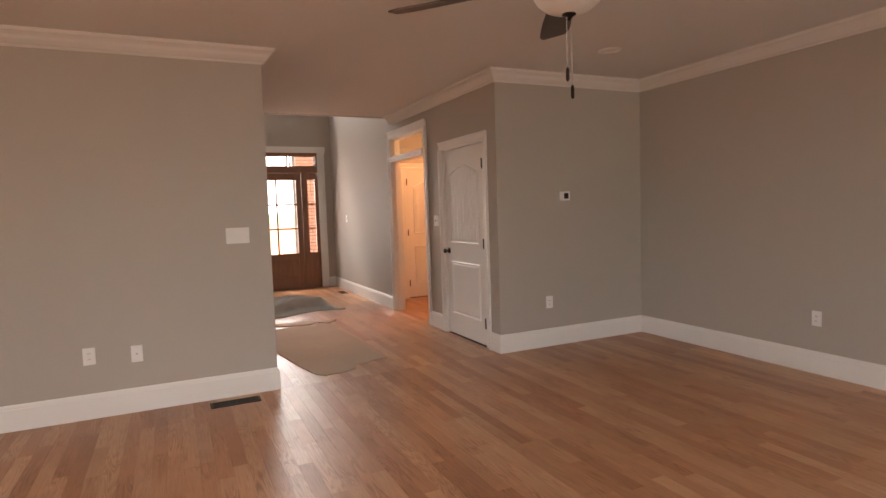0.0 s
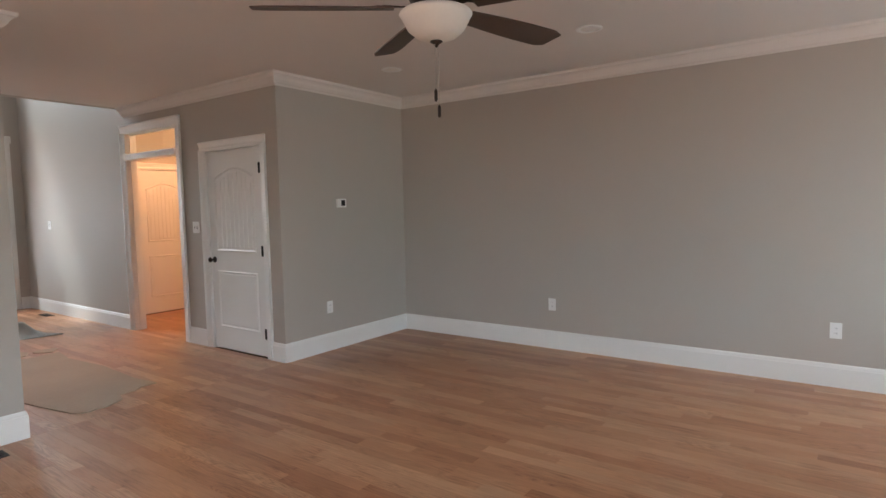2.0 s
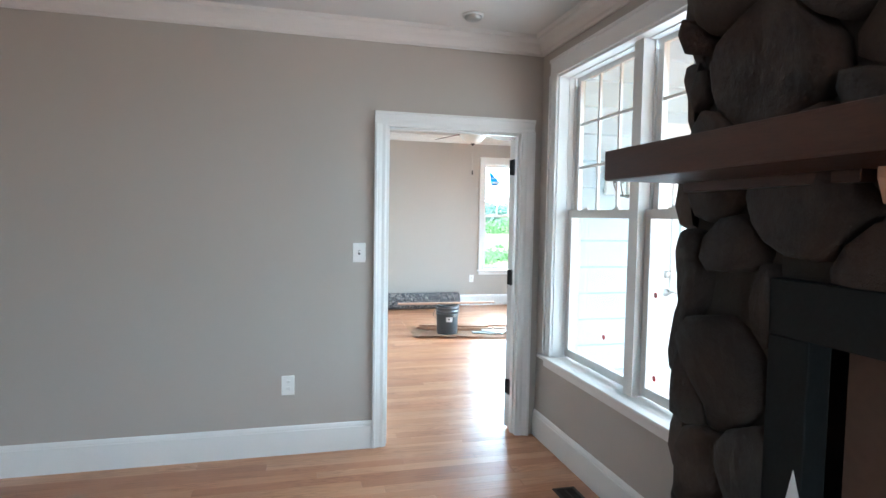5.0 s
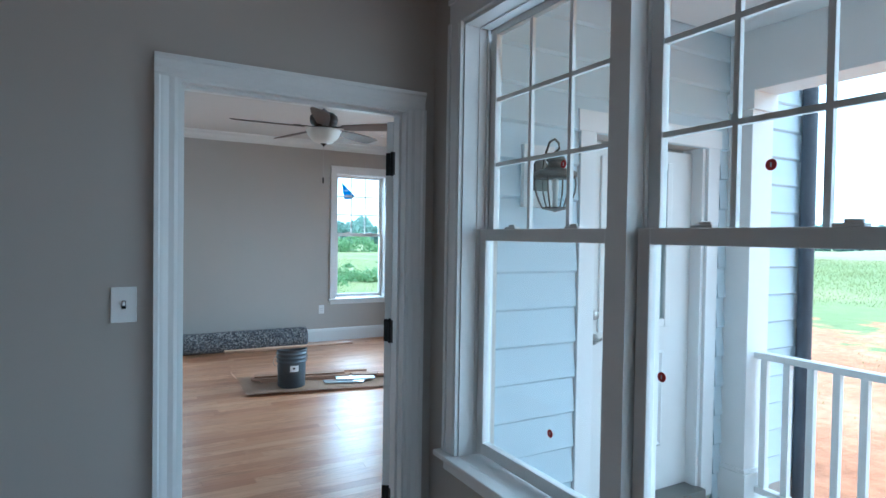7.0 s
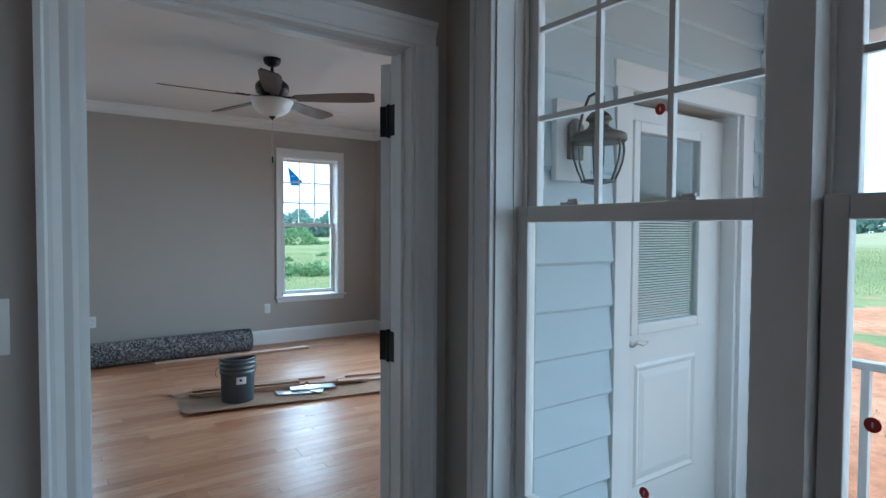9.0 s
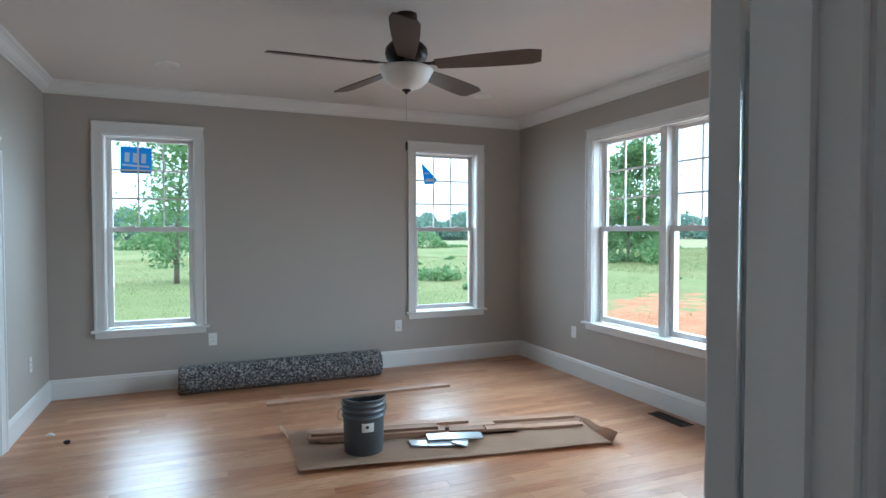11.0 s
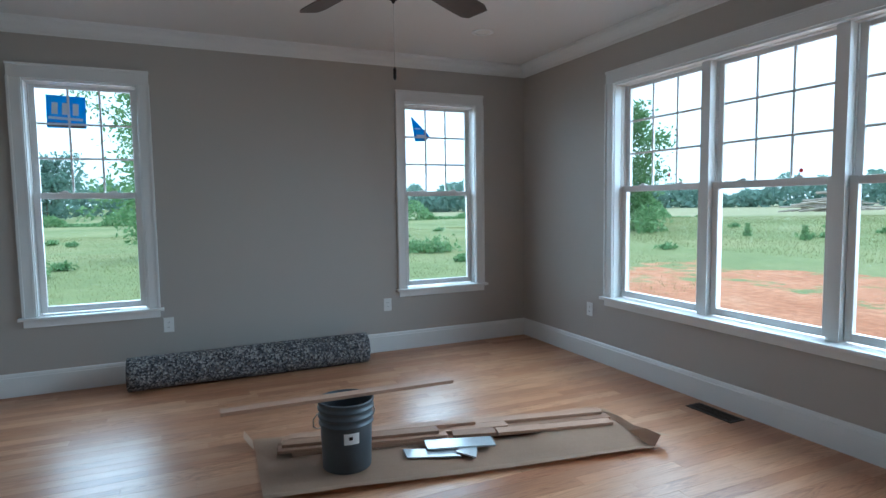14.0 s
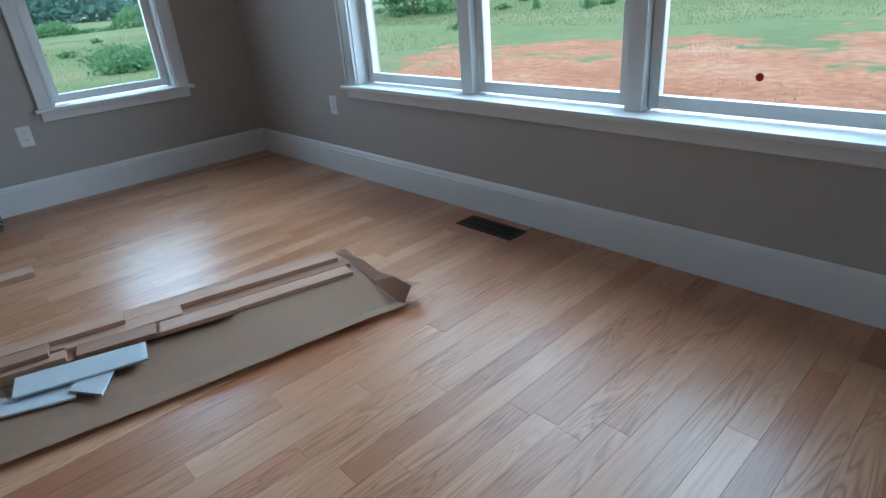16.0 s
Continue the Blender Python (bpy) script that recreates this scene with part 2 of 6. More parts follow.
MORTAR = surf("dark_mortar", (0.035, 0.028, 0.022), (0.06, 0.048, 0.038), 12, 120, 0.95, 0.5)
MANTEL = surf("stained_wood_mantel", (0.04, 0.017, 0.010), (0.08, 0.034, 0.019), 3, 40, 0.5, 0.15, stretch=(1, 9, 9))
SLATE = surf("grey_hearth_slab", (0.11, 0.115, 0.11), (0.20, 0.20, 0.185), 5, 50, 0.6, 0.35)
FIREBOX = surf("brown_firebox_board", (0.06, 0.033, 0.022), (0.09, 0.05, 0.033), 3, 40, 0.85, 0.1)
SIDING = surf("pale_blue_grey_siding", (0.56, 0.665, 0.735), (0.62, 0.72, 0.78), 2, 40, 0.6, 0.35, stretch=(1, 1, 9), dist=0.002)
PAINTW = surf("white_exterior_paint", (0.78, 0.79, 0.80), (0.83, 0.84, 0.84), 3, 60, 0.5, 0.08)
CONCRETE = surf("porch_concrete", (0.42, 0.40, 0.37), (0.54, 0.52, 0.48), 2.5, 60, 0.85, 0.25)
PIPE = surf("black_corrugated_pipe", (0.03, 0.035, 0.05), (0.07, 0.08, 0.10), 15, 60, 0.5, 0.2)
GREY = surf("grey_bucket_plastic", (0.062, 0.074, 0.086), (0.085, 0.098, 0.11), 6, 60, 0.42, 0.05)
CARD = surf("brown_cardboard", (0.47, 0.31, 0.205), (0.54, 0.365, 0.25), 3, 70, 0.8, 0.12)
PAPER = surf("grey_brown_floor_paper", (0.42, 0.315, 0.23), (0.49, 0.375, 0.28), 2, 60, 0.85, 0.2)
CLOTH = surf("grey_moving_blanket", (0.52, 0.52, 0.49), (0.68, 0.67, 0.64), 6, 130, 0.95, 0.08)
RAWWOOD = surf("loose_oak_board", (0.40, 0.225, 0.145), (0.52, 0.32, 0.215), 3, 50, 0.6, 0.12, stretch=(9, 1, 1))
RAWDARK = surf("dark_oak_board", (0.25, 0.13, 0.075), (0.36, 0.2, 0.12), 3, 50, 0.6, 0.12, stretch=(9, 1, 1))
TILE = surf("grey_ceramic_tile", (0.50, 0.53, 0.56), (0.60, 0.63, 0.65), 6, 60, 0.12, 0.02)
PAD = chips_mat("rebond_foam_padding")
VENT = surf("brown_floor_register", (0.035, 0.024, 0.018), (0.06, 0.042, 0.032), 8, 90, 0.5, 0.05, 0.4)
DARK = surf("dark_void", (0.012, 0.011, 0.011), (0.02, 0.018, 0.018), 5, 60, 0.95, 0.0)
RED = surf("red_paper_dot", (0.55, 0.03, 0.03), (0.62, 0.05, 0.04), 20, 90, 0.6, 0.0)
BLUE = leaf_mat("blue_film_label", (0.07, 0.31, 0.56), (0.09, 0.35, 0.6), 0.45)
WHITE = surf("white_label_paper", (0.74, 0.74, 0.74), (0.80, 0.80, 0.80), 10, 90, 0.7, 0.0)
STAIN = surf("brown_stained_entry_wood", (0.20, 0.085, 0.045), (0.30, 0.14, 0.075), 3, 45, 0.45, 0.12, stretch=(6, 6, 1))
BRICK = surf("red_brick", (0.34, 0.15, 0.10), (0.46, 0.24, 0.17), 4, 50, 0.9, 0.4)
STEEL = surf("brushed_nickel", (0.45, 0.44, 0.42), (0.55, 0.54, 0.52), 20, 120, 0.35, 0.03, 0.9)
GROUND = ground_mat("grass_and_red_clay")
GRASS = leaf_mat("grass_blade", (0.20, 0.25, 0.09), (0.36, 0.35, 0.17), 0.4)
LEAF = leaf_mat("broad_leaf", (0.14, 0.26, 0.11), (0.26, 0.40, 0.18), 0.5)
# distant leaves paler and bluer: the air's haze is painted into this colour
HAZYLEAF = leaf_mat("hazed_far_foliage", (0.17, 0.28, 0.24), (0.26, 0.37, 0.30), 0.5)
BARK = surf("tree_bark", (0.12, 0.10, 0.08), (0.22, 0.19, 0.155), 6, 40, 0.95, 0.5, stretch=(1, 1, 0.3))
LOGWOOD = surf("weathered_log", (0.24, 0.20, 0.16), (0.44, 0.39, 0.33), 3, 40, 0.9, 0.4)
ROOF = surf("grey_shingle", (0.13, 0.13, 0.135), (0.2, 0.2, 0.2), 4, 30, 0.9, 0.3)


# ---- mesh helpers ----
def box(bm, x0, x1, y0, y1, z0, z1, bevel=0.0):
    c = Vector(((x0 + x1) / 2, (y0 + y1) / 2, (z0 + z1) / 2))
    made = bmesh.ops.create_cube(bm, size=1, matrix=Matrix.Translation(c) @ Matrix.Diagonal((abs(x1 - x0), abs(y1 - y0), abs(z1 - z0), 1)))
    if bevel:
        edges = list({e for v in made["verts"] for e in v.link_edges})
        bmesh.ops.bevel(bm, geom=edges, offset=bevel, segments=2, profile=0.6, affect="EDGES")
    return bm


def prism(bm, profile, axis, a, b):
    """A closed profile of (u, v) swept along an axis: x sweeps (y, z), y sweeps (x, z), z sweeps (x, y)."""
    def at(u, v, w):
        return {"x": (w, u, v), "y": (u, w, v), "z": (u, v, w)}[axis]
    lo = [bm.verts.new(at(u, v, a)) for u, v in profile]
    hi = [bm.verts.new(at(u, v, b)) for u, v in profile]
    n = len(profile)
    bm.faces.new(lo), bm.faces.new(hi)
    for i in range(n):
        bm.faces.new((lo[i], lo[(i + 1) % n], hi[(i + 1) % n], hi[i]))
    bmesh.ops.recalc_face_normals(bm, faces=bm.faces)
    return bm


def lathe(bm, rings, seg=32, centre=(0, 0, 0)):
    """A turned shape from (radius, z) rings, closed where the radius is nought."""
    rows = []
    for r, z in rings:
        if r < 1e-6:
            rows.append([bm.verts.new((centre[0], centre[1], centre[2] + z))])
        else:
            rows.append([bm.verts.new((centre[0] + r * math.cos(2 * math.pi * i / seg), centre[1] + r * math.sin(2 * math.pi * i / seg), centre[2] + z)) for i in range(seg)])
    for a, b in zip(rows, rows[1:]):
        for i in range(seg):
            j = (i + 1) % seg
            quad = [a[i % len(a)], a[j % len(a)], b[j % len(b)], b[i % len(b)]]
            face = list(dict.fromkeys(quad))
            if len(face) > 2:
                bm.faces.new(face)
    bmesh.ops.recalc_face_normals(bm, faces=bm.faces)
    return bm


def tube(bm, pts, r, seg=10):
    """A round bar along points."""
    pts = [Vector(p) for p in pts]
    rows = []
    for i, p in enumerate(pts):
        d = (pts[min(i + 1, len(pts) - 1)] - pts[max(i - 1, 0)]).normalized()
        u = d.cross(Vector((0.31, 0.2, 0.93))).normalized()
        v = d.cross(u)
        rr = r[i] if isinstance(r, (list, tuple)) else r
        rows.append([bm.verts.new(p + rr * (math.cos(2 * math.pi * k / seg) * u + math.sin(2 * math.pi * k / seg) * v)) for k in range(seg)])
    for a, b in zip(rows, rows[1:]):
        for k in range(seg):
            bm.faces.new((a[k], a[(k + 1) % seg], b[(k + 1) % seg], b[k]))
    bm.faces.new(rows[0]), bm.faces.new(rows[-1])
    bmesh.ops.recalc_face_normals(bm, faces=bm.faces)
    return bm


def mesh_of(name, bm, material, smooth=False):
    me = bpy.data.meshes.new(name)
    bm.to_mesh(me)
    bm.free()
    me.materials.append(material)
    if smooth:
        me.polygons.foreach_set("use_smooth", [True] * len(me.polygons))
    return me


def part(name, bm, material, parent=None, label="", smooth=False):
    ob = new(name, mesh_of(name, bm, material, smooth))
    ob.parent = parent
    if label:
        ob["label"] = label
    return ob


def thing(name, m, label, category, group="", kind=""):
    ob = new(name)
    ob.empty_display_size = 0.1
    ob.matrix_world = m
    return tagged(ob, label, category, group, kind)


def setting(name, bm, material, label, category, smooth=False):
    return tagged(part(name, bm, material, None, "", smooth), label, category, "", "structure")


def B():
    return bmesh.new()


# ---- the plan, in metres ----
LR_W, LR_N, LR_CEIL = -7.6, 5.89, 2.69        # living room: long east wall at x = 0, south wall at y = 0
CL_X = -1.79                                  # closet and hall wall
BED_W, BED_E, BED_S, BED_N, BED_CEIL = 0.12, 5.69, -2.84, 2.0, 2.84
FOY_Y, HALL_END = 12.0, 8.72
OUT = 0.19                                    # thickness of outer walls
SILL, HEAD = 0.60, 2.41                       # window openings
GROUND_Z = -0.62


def wall(name, axis, p0, p1, a0, a1, z0, z1, holes=(), label="greige painted drywall wall"):
    """A thick wall. axis x: the wall lies across x from p0 to p1 and runs along y from a0 to a1. holes: (a0, a1, z0, z1)."""
    bm = B()
    cuts = sorted({a0, a1, *(h[0] for h in holes), *(h[1] for h in holes)})
    for c0, c1 in zip(cuts, cuts[1:]):
        mid = (c0 + c1) / 2
        solid, low = [], z0
        for h in sorted((h for h in holes if h[0] < mid < h[1]), key=lambda h: h[2]):
            if h[2] > low:
                solid.append((low, h[2]))
            low = h[3]
        if low < z1:
            solid.append((low, z1))
        for s0, s1 in solid:
            if axis == "x":
                box(bm, p0, p1, c0, c1, s0, s1)
            else:
                box(bm, c0, c1, p0, p1, s0, s1)
    return setting(name, bm, WALL, label, "wall")


# ---- windows ----
def window(name, m, glass_w, units, gap, label, locks=True):
    """A bank of double-hung units. Local x runs across, y outwards, z up from the floor; the bank is centred on x = 0."""
    top = thing(name, m, label, "window", "", "structure")
    total = units * glass_w + (units - 1) * gap
    half = total / 2 + 0.067                                 # rough opening
    cw, cz = 0.078, HEAD + 0.102
    inn = half - 0.012                                       # inner edge of the casing
    for s, side in ((-1, "casing"), (1, "casing")):
        bm = B()
        box(bm, s * inn, s * (half + cw), -0.019, 0, SILL + 0.002, HEAD - 0.004, 0.003)
        box(bm, s * (inn + 0.012), s * (inn + 0.02), -0.0215, 0, SILL + 0.002, HEAD - 0.004, 0.001)
        box(bm, s * (half + cw - 0.016), s * (half + cw + 0.004), -0.027, 0, SILL + 0.002, HEAD + 0.004, 0.003)
        part(side, bm, TRIM, top)
    bm = B()
    box(bm, -half - cw, half + cw, -0.019, 0, HEAD - 0.004, cz, 0.003)
    box(bm, -half - cw - 0.004, half + cw + 0.004, -0.027, 0, cz - 0.016, cz + 0.004, 0.003)
    part("head_casing", bm, TRIM, top)
    bm = box(B(), -half - cw - 0.03, half + cw + 0.03, -0.055, 0.002, SILL - 0.022, SILL + 0.002, 0.006)
    box(bm, -half + 0.002, half - 0.002, 0.0, 0.11, SILL - 0.02, SILL + 0.001)
    part("window_sill", bm, TRIM, top)
    bm = box(B(), -half - cw, half + cw, -0.019, 0, SILL - 0.078, SILL - 0.024, 0.004)
    part("apron", bm, TRIM, top)
    # jambs and head of the opening, and the posts between units
    bm = B()
    for s in (-1, 1):
        box(bm, s * half, s * (half - 0.018), 0.0, 0.07, SILL, HEAD)
    box(bm, -half + 0.018, half - 0.018, 0.0, 0.07, HEAD - 0.018, HEAD)
    part("jamb", bm, TRIM, top)
    bm = B()
    for s in (-1, 1):
        box(bm, s * half, s * (half - 0.021), 0.07, 0.156, SILL, HEAD)
        box(bm, s * (half - 0.021), s * (half - 0.03), 0.106, 0.118, SILL, HEAD)
    box(bm, -half + 0.021, half - 0.021, 0.07, OUT, HEAD - 0.022, HEAD)
    box(bm, -half, half, 0.098, 0.16, SILL - 0.02, SILL - 0.002)
    for k in range(units - 1):
        c = -total / 2 + (k + 1) * (glass_w + gap) - gap / 2
        w = gap / 2 - 0.048
        box(bm, c - w, c + w, 0.042, OUT, SILL, HEAD)
        for s in (-1, 1):
            box(bm, c + s * w, c + s * (w + 0.008), 0.106, 0.118, SILL, HEAD)
    part("window_frame", bm, VINYL, top)
    meet = 1.535
    for k in range(units):
        g0 = -total / 2 + k * (glass_w + gap)
        g1 = g0 + glass_w
        st = 0.044
        # upper sash, set outwards
        y0, y1 = 0.122, 0.152
        zt, zb = HEAD - 0.05, meet + 0.018
        bm = B()
        box(bm, g0 - st, g0, y0, y1, zb - 0.035, zt + 0.03, 0.003)
        box(bm, g1, g1 + st, y0, y1, zb - 0.035, zt + 0.03, 0.003)
        box(bm, g0, g1, y0, y1, zt, zt + 0.03, 0.003)
        box(bm, g0, g1, y0, y1, zb - 0.035, zb, 0.003)
        up = part("upper_sash", bm, VINYL, top)
        for i in (1, 2):
            x = g0 + glass_w * i / 3
            part("muntin", box(B(), x - 0.008, x + 0.008, y0 + 0.007, y1 - 0.007, zb, zt), VINYL, up)
            z = zb + (zt - zb) * i / 3
            part("muntin", box(B(), g0, g1, y0 + 0.0072, y1 - 0.0072, z - 0.008, z + 0.008), VINYL, up)
        part("pane", box(B(), g0 - 0.004, g1 + 0.004, y0 + 0.013, y0 + 0.017, zb - 0.004, zt + 0.004), GLASS, up)
        # lower sash, inner track
        y0, y1 = 0.084, 0.118
        zt, zb = meet - 0.03, SILL + 0.062
        bm = B()
        box(bm, g0 - st, g0, y0, y1, zb - 0.05, zt + 0.048, 0.003)
        box(bm, g1, g1 + st, y0, y1, zb - 0.05, zt + 0.048, 0.003)
        box(bm, g0, g1, y0, y1, zt, zt + 0.048, 0.004)
        box(bm, g0, g1, y0, y1, zb - 0.05, zb, 0.003)
        lo = part("lower_sash", bm, VINYL, top)
        part("pane", box(B(), g0 - 0.004, g1 + 0.004, y0 + 0.015, y0 + 0.019, zb - 0.004, zt + 0.004), GLASS, lo)
        if locks:
            for f in (0.24, 0.76):
                x = g0 + glass_w * f
                bm = box(B(), x - 0.032, x + 0.032, y0 + 0.004, y1 - 0.002, zt + 0.048, zt + 0.056, 0.002)
                lathe(bm, [(0, 0), (0.012, 0), (0.012, 0.008), (0, 0.010)], 12, (x, (y0 + y1) / 2, zt + 0.056))
                box(bm, x - 0.004, x + 0.03, y0 + 0.002, y0 + 0.012, zt + 0.056, zt + 0.064, 0.002)
                part("sash_lock", bm, VINYL, lo)
    return top


def opening(c, glass_w, units, gap):
    half = (units * glass_w + (units - 1) * gap) / 2 + 0.067
    return (c - half, c + half, SILL, HEAD)


# ---- walls, floors, ceilings ----
LW = (-1.0625, 0.67, 2, 0.175)                       # living-room pair of windows: centre, glass, units, gap
LW2 = (-5.2, 0.67, 2, 0.175)                        # its twin past the fireplace
BW = (2.937, 0.747, 3, 0.17)                         # bedroom south bank
WL, WR = (1.168, 0.648, 1, 0), (-1.872, 0.65, 1, 0)   # bedroom east windows
BATHW = (3.35, 0.65, 1, 0)
KITW = (2.6, 0.747, 3, 0.17)                        # west side of the open plan

wall("wall_living_east", "x", 0.0, 0.12, 0.0, 7.2, 0, 2.95, [(0.137, 1.047, 0, 2.07)])
wall("wall_living_south", "y", -OUT, 0.0, LR_W, 0.0, -0.3, 2.95, [opening(*LW), opening(*LW2)])
wall("wall_living_north", "y", LR_N, LR_N + 0.12, LR_W, -3.89, 0, 2.95)
wall("wall_living_west", "x", LR_W - OUT, LR_W, -OUT, LR_N + 0.12, -0.3, 2.95, [opening(*KITW)])
wall("wall_closet_south", "y", LR_N, LR_N + 0.12, CL_X, 0.0, 0, 2.95)
wall("wall_hall_east", "x", CL_X, CL_X + 0.12, LR_N + 0.12, FOY_Y, 0, 5.4, [(6.155, 7.06, 0, 2.065), (7.6, 8.72, 0, 2.39)])
wall("wall_hall_west", "x", -4.05, -3.93, LR_N + 0.12, FOY_Y, 0, 5.4)
wall("wall_foyer_front", "y", FOY_Y, FOY_Y + OUT, -4.05, CL_X + 0.12, 0, 5.4, [(-3.605, -2.055, 0, 2.54), (-3.4, -2.2, 3.5, 4.9)])
wall("wall_foyer_header", "y", HALL_END, HALL_END + 0.12, -3.93, CL_X, 2.69, 5.4)
wall("wall_bedroom_east", "x", BED_E, BED_E + OUT, BED_S - OUT, 4.6, -0.3, 3.1, [opening(*WL), opening(*WR), opening(*BATHW)])
wall("wall_bedroom_south", "y", BED_S - OUT, BED_S, BED_W - 0.14, BED_E, -0.3, 3.1, [opening(*BW)])
wall("wall_bedroom_north", "y", BED_N, BED_N + 0.12, BED_W, BED_E, 0, 3.1, [(3.44, 4.30, 0, 2.05)])
wall("wall_bedroom_west", "x", BED_W - 0.14, BED_W, BED_S, -OUT, -0.3, 3.1, [(-1.865, -0.945, 0.0, 2.08)])
wall("wall_bath_west", "x", 2.4, 2.52, BED_N + 0.12, 4.6, 0, 3.1)
wall("wall_bath_north", "y", 4.6, 4.72, 2.4, BED_E + OUT, 0, 3.1)
wall("wall_vestibule_north", "y", 9.66, 9.78, CL_X + 0.12, 1.0, 0, 3.0, [(-1.22, -0.44, 0, 2.05)])
wall("wall_vestibule_south", "y", 7.2, 7.32, CL_X + 0.12, 1.0, 0, 3.0)
wall("wall_vestibule_east", "x", 0.3, 0.42, 7.32, 9.66, 0, 3.0)
wall("wall_vestibule_back", "y", 10.6, 10.7, CL_X + 0.12, 1.0, 0, 3.0)

setting("ceiling_living", box(box(B(), LR_W, 0.0, 0.0, LR_N, LR_CEIL, LR_CEIL + 0.2), -3.93, CL_X, LR_N, HALL_END, LR_CEIL, LR_CEIL + 0.2), CEIL, "flat white painted living-room ceiling", "ceiling")
setting("ceiling_bedroom", box(B(), BED_W, BED_E, BED_S, BED_N, BED_CEIL, BED_CEIL + 0.2), CEIL, "flat white painted bedroom ceiling", "ceiling")
setting("ceiling_foyer", box(B(), -4.05, CL_X + 0.12, HALL_END, FOY_Y + OUT, 5.4, 5.5), CEIL, "high white foyer ceiling", "ceiling")
setting("ceiling_bath", box(B(), 2.4, BED_E + OUT, BED_N + 0.12, 4.72, 2.75, 2.9), CEIL, "white bathroom ceiling", "ceiling")
setting("ceiling_vestibule", box(box(B(), CL_X + 0.12, 1.0, 7.2, 10.7, 2.69, 2.8), CL_X + 0.12, 0.0, LR_N + 0.12, 7.2, 2.69, 2.8), CEIL, "white vestibule ceiling", "ceiling")
setting("roof_slab", box(B(), LR_W - 0.6, BED_E + 0.6, -OUT - 0.05, 8.6, 3.15, 3.3), ROOF, "grey shingled roof over the house", "roof")
setting("roof_bedroom", box(B(), -0.5, BED_E + 0.6, BED_S - 0.6, -OUT - 0.05, 3.15, 3.3), ROOF, "grey shingled roof over the bedroom", "roof")

bm = B()
box(bm, LR_W, 0.0, 0.0, LR_N, -0.3, -0.012), box(bm, -3.93, CL_X + 0.12, LR_N, FOY_Y + OUT, -0.3, -0.012)
box(bm, 0.0, BED_E, BED_S, BED_N + 0.06, -0.3, -0.012), box(bm, CL_X + 0.12, 1.0, LR_N, 10.7, -0.3, -0.012)
floor = setting("floor", bm, SUBFLOOR, "sanded oak strip floor with a satin seal", "floor")
setting("floor_bath", box(B(), 2.4, BED_E, BED_N + 0.06, 4.72, -0.3, -0.003), CONCRETE, "grey bathroom subfloor", "floor")

# ---- skirting and crown: (axis of the run, wall plane, facing sign, from, to) ----
BASE = [(0.0, 0.0), (0.016, 0.0), (0.016, 0.148), (0.012, 0.152), (0.012, 0.160), (0.008, 0.172), (0.004, 0.178), (0.0, 0.180)]
CROWN = [(0.0, 0.0), (0.012, 0.0), (0.016, 0.014), (0.03, 0.022), (0.05, 0.045), (0.06, 0.066), (0.078, 0.082), (0.092, 0.088), (0.098, 0.11), (0.0, 0.11)]


def runs(name, profile, z, rows, label, category, material=TRIM):
    """Straight runs of a profile; the last two numbers of a row mitre its ends by the profile's depth."""
    for axis, p, sign, a, b, *ends in rows:
        ma, mb = ends or (0, 0)
        def at(u, v, w):
            return (p + sign * u, w, z + v) if axis == "x" else (w, p + sign * u, z + v)
        bm = B()
        lo = [bm.verts.new(at(u, v, a - ma * u)) for u, v in profile]
        hi = [bm.verts.new(at(u, v, b + mb * u)) for u, v in profile]
        bm.faces.new(lo), bm.faces.new(hi)
        for i in range(len(lo)):
            k = (i + 1) % len(lo)
            bm.faces.new((lo[i], lo[k], hi[k], hi[i]))
        bmesh.ops.recalc_face_normals(bm, faces=bm.faces)
        setting(name, bm, material, label, category)


runs("baseboard", BASE, 0.0, [
    ("x", 0.0, -1, 1.131, LR_N, 0, -1), ("y", LR_N, -1, LR_W, -3.89, 0, 1), ("y", LR_N, -1, CL_X, 0.0, 1, -1), ("x", CL_X, -1, LR_N, 6.062, 1, 0),
    ("x", CL_X, -1, 7.152, 7.5), ("x", CL_X, -1, 8.82, FOY_Y, 0, -1), ("x", -3.89, 1, LR_N, LR_N + 0.12, 1, 0), ("y", 0.0, 1, -2.2, 0.0),
    ("y", 0.0, 1, LR_W, -3.95), ("y", FOY_Y, -1, -1.92, CL_X, 0, -1), ("x", BED_E, -1, BED_S, BED_N, -1, -1), ("y", BED_S, 1, BED_W, BED_E, 0, -1),
    ("y", BED_N, -1, 4.40, BED_E, 0, -1), ("y", BED_N, -1, BED_W, 3.34), ("x", BED_W, 1, 1.134, BED_N), ("x", BED_W, 1, BED_S, -1.98), ("x", BED_W, 1, -0.83, 0.05),
], "tall white painted baseboard with moulded top", "baseboard")
c1, c2 = LR_CEIL - 0.11, BED_CEIL - 0.11
runs("crown_moulding", CROWN, c1, [
    ("x", 0.0, -1, 0.0, LR_N, -1, -1), ("y", LR_N, -1, LR_W, -3.89, 0, 1), ("x", -3.89, 1, LR_N, LR_N + 0.12, 1, 0), ("y", LR_N, -1, CL_X, 0.0, 1, -1), ("x", CL_X, -1, LR_N, HALL_END, 1, 0),
    ("y", 0.0, 1, -2.2, 0.0, 0, -1), ("y", 0.0, 1, LR_W, -3.95)], "flat white painted crown moulding under the ceiling", "crown moulding", CEIL)
